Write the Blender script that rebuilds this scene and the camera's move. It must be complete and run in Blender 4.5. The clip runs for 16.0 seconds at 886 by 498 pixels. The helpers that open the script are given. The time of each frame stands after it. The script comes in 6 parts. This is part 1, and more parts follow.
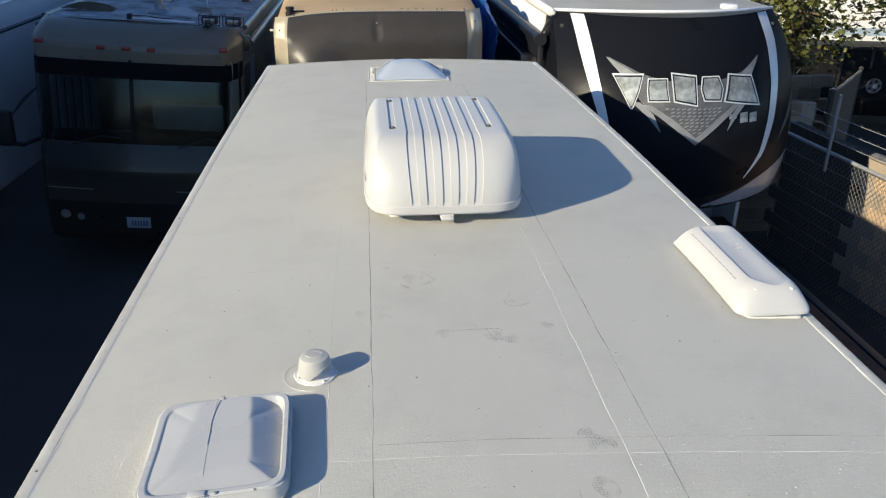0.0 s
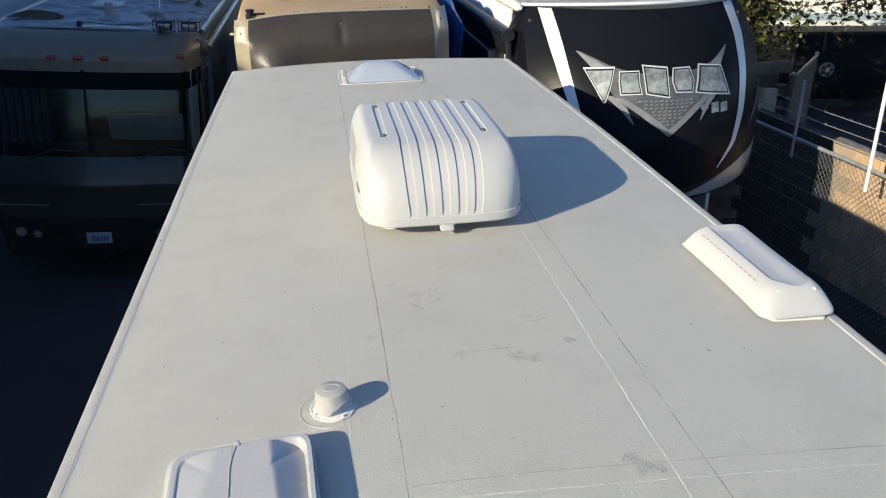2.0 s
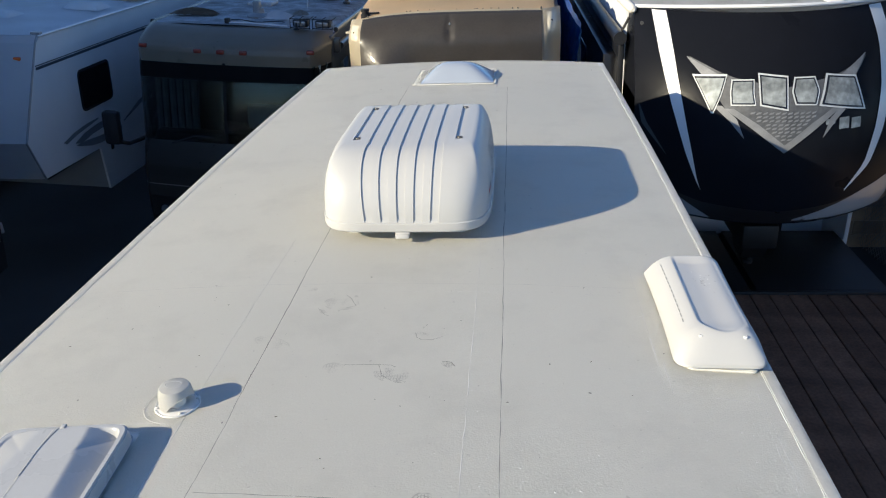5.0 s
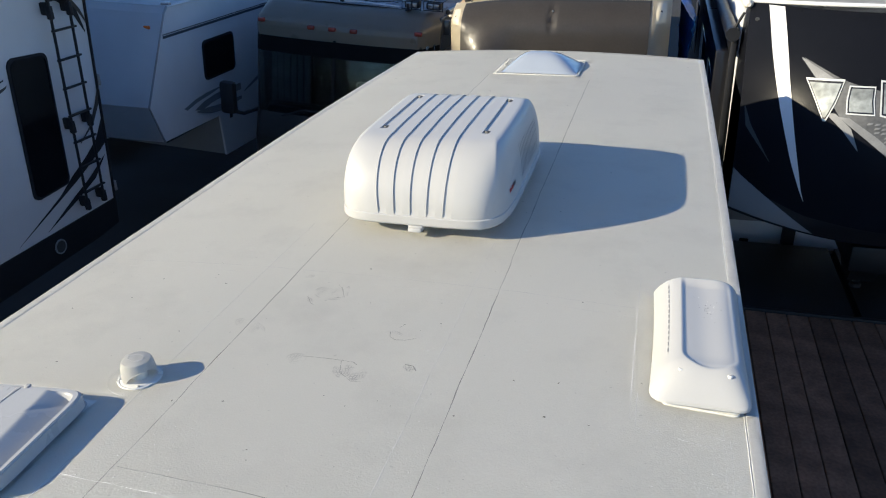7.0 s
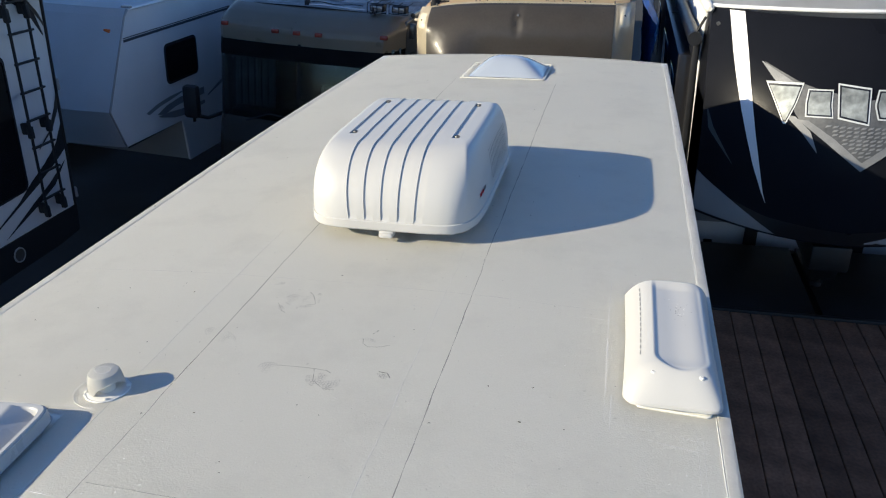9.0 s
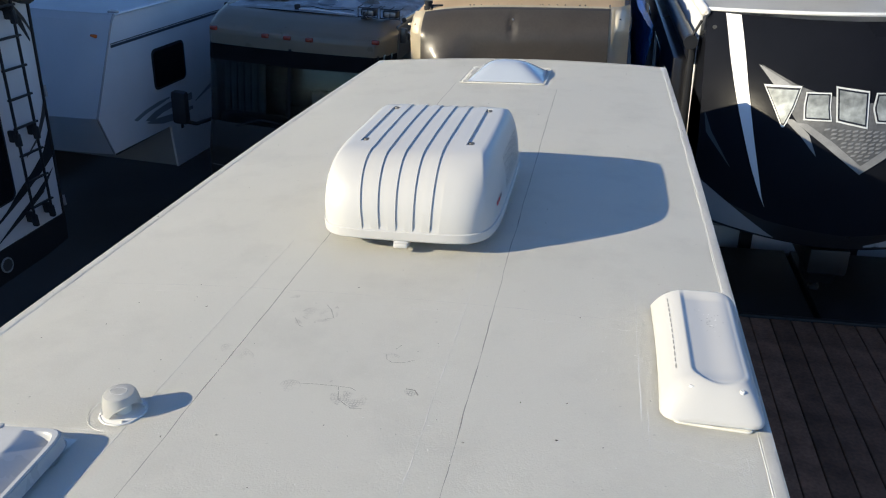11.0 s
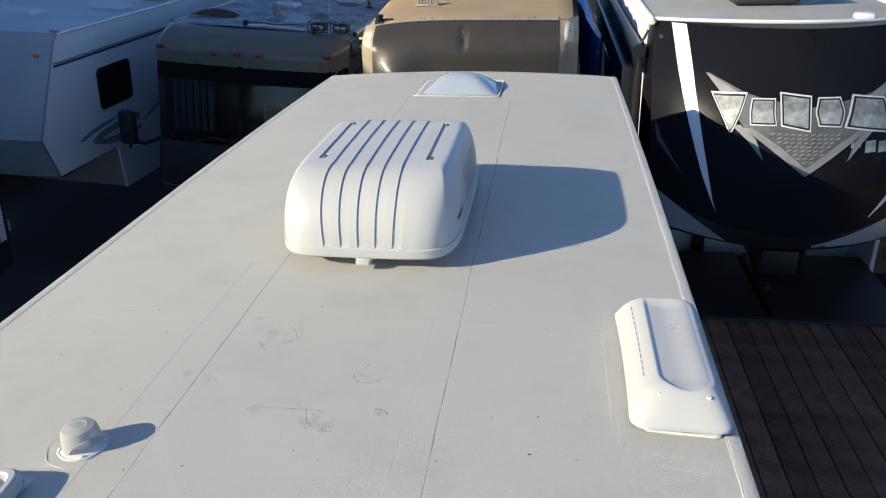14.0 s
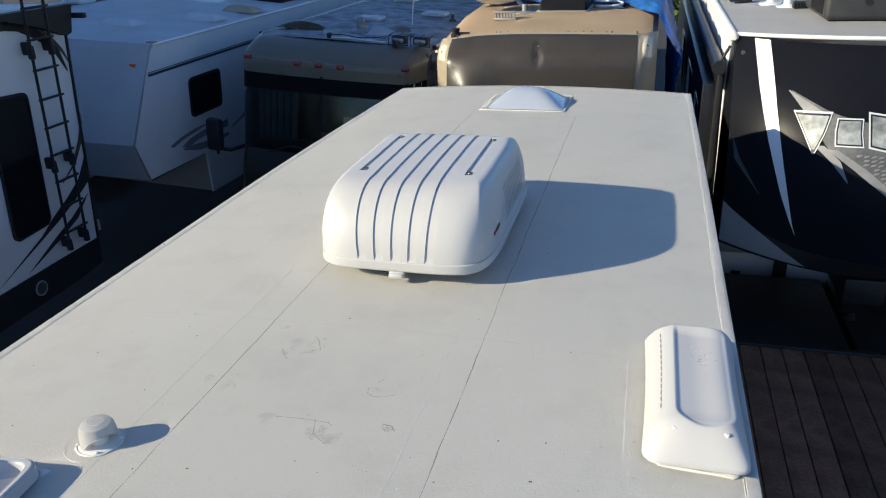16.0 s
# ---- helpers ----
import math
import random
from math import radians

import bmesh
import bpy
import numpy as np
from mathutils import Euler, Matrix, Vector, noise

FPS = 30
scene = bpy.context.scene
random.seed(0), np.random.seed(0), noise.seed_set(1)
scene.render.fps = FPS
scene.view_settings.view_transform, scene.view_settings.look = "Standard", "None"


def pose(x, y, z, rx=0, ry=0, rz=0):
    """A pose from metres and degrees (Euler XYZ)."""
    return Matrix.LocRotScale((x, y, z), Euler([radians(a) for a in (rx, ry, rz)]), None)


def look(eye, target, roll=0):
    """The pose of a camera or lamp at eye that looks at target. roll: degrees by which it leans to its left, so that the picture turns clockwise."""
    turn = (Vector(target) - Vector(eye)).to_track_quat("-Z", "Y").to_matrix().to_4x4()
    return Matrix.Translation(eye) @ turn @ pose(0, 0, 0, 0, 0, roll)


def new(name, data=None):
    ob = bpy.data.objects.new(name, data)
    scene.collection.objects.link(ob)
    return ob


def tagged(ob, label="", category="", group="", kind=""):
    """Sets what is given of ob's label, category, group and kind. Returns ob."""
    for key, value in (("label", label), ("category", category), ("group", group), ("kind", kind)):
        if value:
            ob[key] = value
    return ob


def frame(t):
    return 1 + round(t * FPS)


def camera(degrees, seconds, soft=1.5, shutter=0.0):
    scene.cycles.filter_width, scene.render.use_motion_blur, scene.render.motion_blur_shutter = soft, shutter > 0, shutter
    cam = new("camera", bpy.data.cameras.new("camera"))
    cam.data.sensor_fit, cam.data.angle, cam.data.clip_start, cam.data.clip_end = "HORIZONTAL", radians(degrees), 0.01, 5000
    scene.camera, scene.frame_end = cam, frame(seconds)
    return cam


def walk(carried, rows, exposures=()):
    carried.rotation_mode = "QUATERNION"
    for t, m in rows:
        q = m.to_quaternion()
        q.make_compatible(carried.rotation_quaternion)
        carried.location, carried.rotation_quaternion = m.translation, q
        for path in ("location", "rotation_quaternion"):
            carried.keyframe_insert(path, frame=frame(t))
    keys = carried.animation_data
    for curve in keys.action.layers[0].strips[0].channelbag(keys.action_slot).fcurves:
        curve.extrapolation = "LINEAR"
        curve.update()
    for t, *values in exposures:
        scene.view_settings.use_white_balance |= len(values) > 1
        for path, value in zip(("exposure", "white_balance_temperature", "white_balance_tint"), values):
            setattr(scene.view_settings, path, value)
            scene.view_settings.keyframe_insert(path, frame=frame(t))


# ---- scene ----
cam = camera(59.9, 16.0, soft=1.15)
PATH = [
    (0, (-0.315, 0.159, 4.718), (-0.141, 1.966, 3.878), 0.3),
    (0.5, (-0.333, 0.156, 4.718), (-0.133, 1.962, 3.882), 0.3),
    (1, (-0.34, 0.199, 4.71), (-0.107, 1.999, 3.87), 0.0),
    (1.5, (-0.398, 0.28, 4.706), (-0.132, 2.074, 3.862), -0.3),
    (2, (-0.468, 0.341, 4.716), (-0.191, 2.13, 3.867), -0.9),
    (2.5, (-0.422, 0.334, 4.711), (-0.16, 2.124, 3.858), -1.7),
    (3, (-0.243, 0.252, 4.7), (-0.02, 2.048, 3.848), -2.6),
    (5.5, (0.632, 0.453, 4.697), (0.339, 2.245, 3.859), -1.8),
    (6, (0.808, 0.501, 4.709), (0.422, 2.272, 3.863), -1.3),
    (6.5, (0.875, 0.54, 4.702), (0.414, 2.288, 3.846), -1.5),
    (7, (0.879, 0.577, 4.691), (0.38, 2.309, 3.825), -1.7),
    (7.5, (0.862, 0.585, 4.694), (0.361, 2.312, 3.818), -1.8),
    (8, (0.858, 0.583, 4.695), (0.379, 2.316, 3.819), -1.6),
    (8.5, (0.86, 0.582, 4.697), (0.422, 2.329, 3.829), -1.3),
    (11, (0.719, 0.632, 4.687), (0.343, 2.402, 3.834), -1.1),
    (11.5, (0.525, 0.666, 4.691), (0.218, 2.441, 3.822), -0.7),
    (12, (0.406, 0.677, 4.687), (0.172, 2.459, 3.809), -0.5),
    (12.5, (0.373, 0.653, 4.691), (0.192, 2.44, 3.811), -0.4),
    (13, (0.384, 0.619, 4.688), (0.22, 2.413, 3.819), -0.6),
    (13.5, (0.497, 0.605, 4.693), (0.3, 2.404, 3.841), -1.1),
    (14, (0.691, 0.645, 4.695), (0.426, 2.446, 3.867), -1.5),
    (14.5, (0.814, 0.684, 4.698), (0.474, 2.482, 3.891), -1.8),
    (15, (0.878, 0.702, 4.691), (0.473, 2.493, 3.897), -2.0),
    (15.5, (0.886, 0.705, 4.691), (0.433, 2.486, 3.902), -2.0),
    (16, (0.883, 0.71, 4.693), (0.397, 2.48, 3.9), -2.1),
]
walk(cam, [(t, look(eye, target, roll)) for t, eye, target, roll in PATH], exposures=[(0, 0.74), (3, 0.70), (5.5, 0.79), (8.5, 0.81), (11, 0.82), (12.5, 0.77), (14, 0.78), (16, 0.80)])

# ---- world and sun ----
SUN_EL, SUN_AZ = 23.5, 29.0      # height of the sun; the way its light travels, from +x towards +y
world = bpy.data.worlds.new("sky")
scene.world = world
world.use_nodes = True
wn = world.node_tree
sky = wn.nodes.new("ShaderNodeTexSky")
sky.sky_type = "NISHITA"
sky.sun_disc = False
sky.sun_elevation = radians(SUN_EL)
sky.sun_rotation = radians(270 - SUN_AZ)
blue = wn.nodes.new("ShaderNodeMix")
blue.data_type, blue.blend_type = "RGBA", "MULTIPLY"
blue.inputs[0].default_value = 1.0
blue.inputs[7].default_value = (0.87, 0.97, 1.12, 1)
wn.links.new(sky.outputs["Color"], blue.inputs[6])
wn.links.new(blue.outputs[2], wn.nodes["Background"].inputs["Color"])
sky.air_density, sky.dust_density, sky.ozone_density = 1.0, 0.2, 4.0
wn.nodes["Background"].inputs["Strength"].default_value = 0.10
sun_data = bpy.data.lights.new("sun", "SUN")
sun_data.energy, sun_data.angle, sun_data.color = 4.6, radians(0.55), (1.0, 0.888, 0.655)
sun = new("sun", sun_data)
way = Vector((math.cos(radians(SUN_AZ)) * math.cos(radians(SUN_EL)), math.sin(radians(SUN_AZ)) * math.cos(radians(SUN_EL)), -math.sin(radians(SUN_EL))))
sun.matrix_world = look((-20, -10, 20), Vector((-20, -10, 20)) + way)


# ---- materials ----
def mat(name, col, rough=0.5, metal=0.0, var=0.08, scale=3.0, bump=0.1, bscale=120.0, coat=0.0, rand=0.0, stain=None, stain_amt=0.0, island=False, spec=0.5):
    m = bpy.data.materials.new(name)
    m.use_nodes = True
    nt = m.node_tree
    n, l = nt.nodes, nt.links
    bsdf = n["Principled BSDF"]
    tc = n.new("ShaderNodeTexCoord")
    big = n.new("ShaderNodeTexNoise")
    big.inputs["Scale"].default_value, big.inputs["Detail"].default_value = scale, 6
    fine = n.new("ShaderNodeTexNoise")
    fine.inputs["Scale"].default_value, fine.inputs["Detail"].default_value = bscale, 3
    for t in (big, fine):
        l.new(tc.outputs["Object"], t.inputs["Vector"])
    ramp = n.new("ShaderNodeMapRange")
    ramp.inputs["From Min"].default_value, ramp.inputs["From Max"].default_value = 0.3, 0.7
    ramp.inputs["To Min"].default_value, ramp.inputs["To Max"].default_value = 1 - var, 1 + var
    l.new(big.outputs["Fac"], ramp.inputs["Value"])
    ramp2 = n.new("ShaderNodeMapRange")
    ramp2.inputs["From Min"].default_value, ramp2.inputs["From Max"].default_value = 0.3, 0.7
    ramp2.inputs["To Min"].default_value, ramp2.inputs["To Max"].default_value = 1 - var * 0.5, 1 + var * 0.5
    l.new(fine.outputs["Fac"], ramp2.inputs["Value"])
    mul = n.new("ShaderNodeMath")
    mul.operation = "MULTIPLY"
    l.new(ramp.outputs["Result"], mul.inputs[0])
    l.new(ramp2.outputs["Result"], mul.inputs[1])
    last = mul.outputs[0]
    if rand:
        info = n.new("ShaderNodeNewGeometry" if island else "ShaderNodeObjectInfo")
        r = n.new("ShaderNodeMapRange")
        r.inputs["To Min"].default_value, r.inputs["To Max"].default_value = 1 - rand, 1 + rand
        l.new(info.outputs["Random Per Island" if island else "Random"], r.inputs["Value"])
        mul2 = n.new("ShaderNodeMath")
        mul2.operation = "MULTIPLY"
        l.new(last, mul2.inputs[0])
        l.new(r.outputs["Result"], mul2.inputs[1])
        last = mul2.outputs[0]
    mix = n.new("ShaderNodeVectorMath")
    mix.operation = "SCALE"
    mix.inputs[0].default_value = col
    l.new(last, mix.inputs["Scale"])
    out = mix.outputs["Vector"]
    if stain:
        sn = n.new("ShaderNodeTexNoise")
        sn.inputs["Scale"].default_value, sn.inputs["Detail"].default_value = scale * 0.45, 8
        l.new(tc.outputs["Object"], sn.inputs["Vector"])
        sr = n.new("ShaderNodeMapRange")
        sr.inputs["From Min"].default_value, sr.inputs["From Max"].default_value = 0.5, 0.75
        sr.inputs["To Max"].default_value = stain_amt
        l.new(sn.outputs["Fac"], sr.inputs["Value"])
        sm = n.new("ShaderNodeMix")
        sm.data_type = "RGBA"
        l.new(sr.outputs["Result"], sm.inputs[0])
        l.new(out, sm.inputs[6])
        sm.inputs[7].default_value = (*stain, 1)
        out = sm.outputs[2]
    l.new(out, bsdf.inputs["Base Color"])
    rr = n.new("ShaderNodeMapRange")
    rr.inputs["To Min"].default_value, rr.inputs["To Max"].default_value = max(0.02, rough - 0.08), min(1, rough + 0.08)
    l.new(big.outputs["Fac"], rr.inputs["Value"])
    l.new(rr.outputs["Result"], bsdf.inputs["Roughness"])
    bsdf.inputs["Metallic"].default_value = metal
    bsdf.inputs["Coat Weight"].default_value = coat
    bsdf.inputs["Coat Roughness"].default_value = 0.06
    bsdf.inputs["Specular IOR Level"].default_value = spec
    if bump:
        b = n.new("ShaderNodeBump")
        b.inputs["Strength"].default_value, b.inputs["Distance"].default_value = bump, 0.004
        l.new(fine.outputs["Fac"], b.inputs["Height"])
        l.new(b.outputs["Normal"], bsdf.inputs["Normal"])
    return m


def glass(name, tint, rough=0.02):
    m = bpy.data.materials.new(name)
    m.use_nodes = True
    b = m.node_tree.nodes["Principled BSDF"]
    b.inputs["Base Color"].default_value = (*tint, 1)
    b.inputs["Roughness"].default_value = rough
    b.inputs["Transmission Weight"].default_value = 1.0
    b.inputs["IOR"].default_value = 1.3
    return m


# boot prints on the roof: x, y, turn, half length, half width, strength
PRINTS = [(0.085, 2.303, 75, 0.055, 0.040, 0.9), (-0.098, 2.332, 75, 0.032, 0.028, 0.6), (0.257, 2.354, 60, 0.030, 0.011, 1.0), (-0.155, 2.735, 80, 0.065, 0.045, 0.55),
          (-0.105, 2.755, 10, 0.040, 0.010, 0.8), (-0.205, 2.672, 40, 0.025, 0.009, 0.8), (-0.305, 2.848, 80, 0.040, 0.020, 0.5), (-0.33, 2.475, 65, 0.070, 0.030, 0.4),
          (0.15, 2.53, 70, 0.032, 0.016, 0.7), (0.255, 1.755, 35, 0.062, 0.040, 1.0), (0.228, 1.580, 25, 0.040, 0.030, 0.9)]


def roof_paint(name):
    m = mat(name, (0.86, 0.845, 0.775), rough=0.56, var=0.02, scale=1.3, bump=0.17, bscale=180, spec=0.55)
    nt = m.node_tree
    n, l = nt.nodes, nt.links
    bsdf = n["Principled BSDF"]
    tc = n.new("ShaderNodeTexCoord")
    flat = n.new("ShaderNodeVectorMath")
    flat.operation = "MULTIPLY"
    flat.inputs[1].default_value = (1, 1, 0)
    l.new(tc.outputs["Object"], flat.inputs[0])
    vor = n.new("ShaderNodeTexVoronoi")
    vor.feature = "DISTANCE_TO_EDGE"
    vor.inputs["Scale"].default_value, vor.inputs["Randomness"].default_value = 120, 0.45
    l.new(flat.outputs["Vector"], vor.inputs["Vector"])
    tread = n.new("ShaderNodeMapRange")
    tread.inputs["From Min"].default_value, tread.inputs["From Max"].default_value = 0.06, 0.16
    tread.inputs["To Min"].default_value, tread.inputs["To Max"].default_value = 1.0, 0.1
    l.new(vor.outputs["Distance"], tread.inputs["Value"])
    patch = n.new("ShaderNodeTexNoise")
    patch.inputs["Scale"].default_value, patch.inputs["Detail"].default_value = 22, 4
    l.new(flat.outputs["Vector"], patch.inputs["Vector"])
    pr = n.new("ShaderNodeMapRange")
    pr.inputs["From Min"].default_value, pr.inputs["From Max"].default_value = 0.46, 0.62
    l.new(patch.outputs["Fac"], pr.inputs["Value"])
    total, outline = None, None
    for x, y, turn, a, b, s in PRINTS:
        mp = n.new("ShaderNodeMapping")
        mp.vector_type = "TEXTURE"
        mp.inputs["Location"].default_value, mp.inputs["Rotation"].default_value, mp.inputs["Scale"].default_value = (x, y, 0), (0, 0, radians(turn)), (b, a, 1)
        l.new(flat.outputs["Vector"], mp.inputs["Vector"])
        ln = n.new("ShaderNodeVectorMath")
        ln.operation = "LENGTH"
        l.new(mp.outputs["Vector"], ln.inputs[0])
        r = n.new("ShaderNodeMapRange")
        r.inputs["From Min"].default_value, r.inputs["From Max"].default_value = 0.8, 1.1
        r.inputs["To Min"].default_value, r.inputs["To Max"].default_value = s, 0
        l.new(ln.outputs["Value"], r.inputs["Value"])
        off = n.new("ShaderNodeMath")
        off.operation = "SUBTRACT"
        off.inputs[1].default_value = 0.96
        l.new(ln.outputs["Value"], off.inputs[0])
        mag = n.new("ShaderNodeMath")
        mag.operation = "ABSOLUTE"
        l.new(off.outputs[0], mag.inputs[0])
        ro = n.new("ShaderNodeMapRange")
        ro.inputs["From Min"].default_value, ro.inputs["From Max"].default_value = 0.01, 0.06
        ro.inputs["To Min"].default_value, ro.inputs["To Max"].default_value = s, 0
        l.new(mag.outputs[0], ro.inputs["Value"])
        if outline is None:
            outline = ro.outputs["Result"]
        else:
            mo = n.new("ShaderNodeMath")
            mo.operation = "MAXIMUM"
            l.new(outline, mo.inputs[0])
            l.new(ro.outputs["Result"], mo.inputs[1])
            outline = mo.outputs[0]
        if total is None:
            total = r.outputs["Result"]
        else:
            mx = n.new("ShaderNodeMath")
            mx.operation = "MAXIMUM"
            l.new(total, mx.inputs[0])
            l.new(r.outputs["Result"], mx.inputs[1])
            total = mx.outputs[0]
    for other in (tread.outputs["Result"], pr.outputs["Result"]):
        mm = n.new("ShaderNodeMath")
        mm.operation = "MULTIPLY"
        l.new(total, mm.inputs[0])
        l.new(other, mm.inputs[1])
        total = mm.outputs[0]
    # worn outline of each sole
    brk = n.new("ShaderNodeMath")
    brk.operation = "MULTIPLY"
    l.new(outline, brk.inputs[0])
    l.new(pr.outputs["Result"], brk.inputs[1])
    both = n.new("ShaderNodeMath")
    both.operation = "MAXIMUM"
    l.new(total, both.inputs[0])
    l.new(brk.outputs[0], both.inputs[1])
    total = both.outputs[0]
    half = n.new("ShaderNodeMath")
    half.operation = "MULTIPLY"
    half.inputs[1].default_value = 0.60
    l.new(total, half.inputs[0])
    # broad grime: faint grey drifts and tiny specks
    grime = n.new("ShaderNodeTexNoise")
    grime.inputs["Scale"].default_value, grime.inputs["Detail"].default_value, grime.inputs["Roughness"].default_value = 2.6, 9, 0.65
    l.new(flat.outputs["Vector"], grime.inputs["Vector"])
    gr = n.new("ShaderNodeMapRange")
    gr.inputs["From Min"].default_value, gr.inputs["From Max"].default_value, gr.inputs["To Max"].default_value = 0.5, 0.78, 0.16
    l.new(grime.outputs["Fac"], gr.inputs["Value"])
    spk = n.new("ShaderNodeTexNoise")
    spk.inputs["Scale"].default_value, spk.inputs["Detail"].default_value = 55, 1
    l.new(flat.outputs["Vector"], spk.inputs["Vector"])
    sk = n.new("ShaderNodeMapRange")
    sk.inputs["From Min"].default_value, sk.inputs["From Max"].default_value, sk.inputs["To Max"].default_value = 0.74, 0.80, 0.22
    l.new(spk.outputs["Fac"], sk.inputs["Value"])
    for other in (gr.outputs["Result"], sk.outputs["Result"]):
        ad = n.new("ShaderNodeMath")
        ad.operation = "ADD"
        ad.use_clamp = True
        l.new(half.outputs[0] if other == gr.outputs["Result"] else total, ad.inputs[0])
        l.new(other, ad.inputs[1])
        total = ad.outputs[0]
    old = bsdf.inputs["Base Color"].links[0].from_socket
    mix = n.new("ShaderNodeMix")
    mix.data_type = "RGBA"
    l.new(total, mix.inputs[0])
    l.new(old, mix.inputs[6])
    mix.inputs[7].default_value = (0.30, 0.29, 0.27, 1)
    l.new(mix.outputs[2], bsdf.inputs["Base Color"])
    # roller stipple and drips
    st = n.new("ShaderNodeTexNoise")
    st.inputs["Scale"].default_value, st.inputs["Detail"].default_value = 26, 6
    l.new(flat.outputs["Vector"], st.inputs["Vector"])
    b2 = n.new("ShaderNodeBump")
    b2.inputs["Strength"].default_value, b2.inputs["Distance"].default_value = 0.03, 0.008
    l.new(st.outputs["Fac"], b2.inputs["Height"])
    l.new(b2.outputs["Normal"], bsdf.inputs["Normal"].links[0].from_node.inputs["Normal"])
    return m


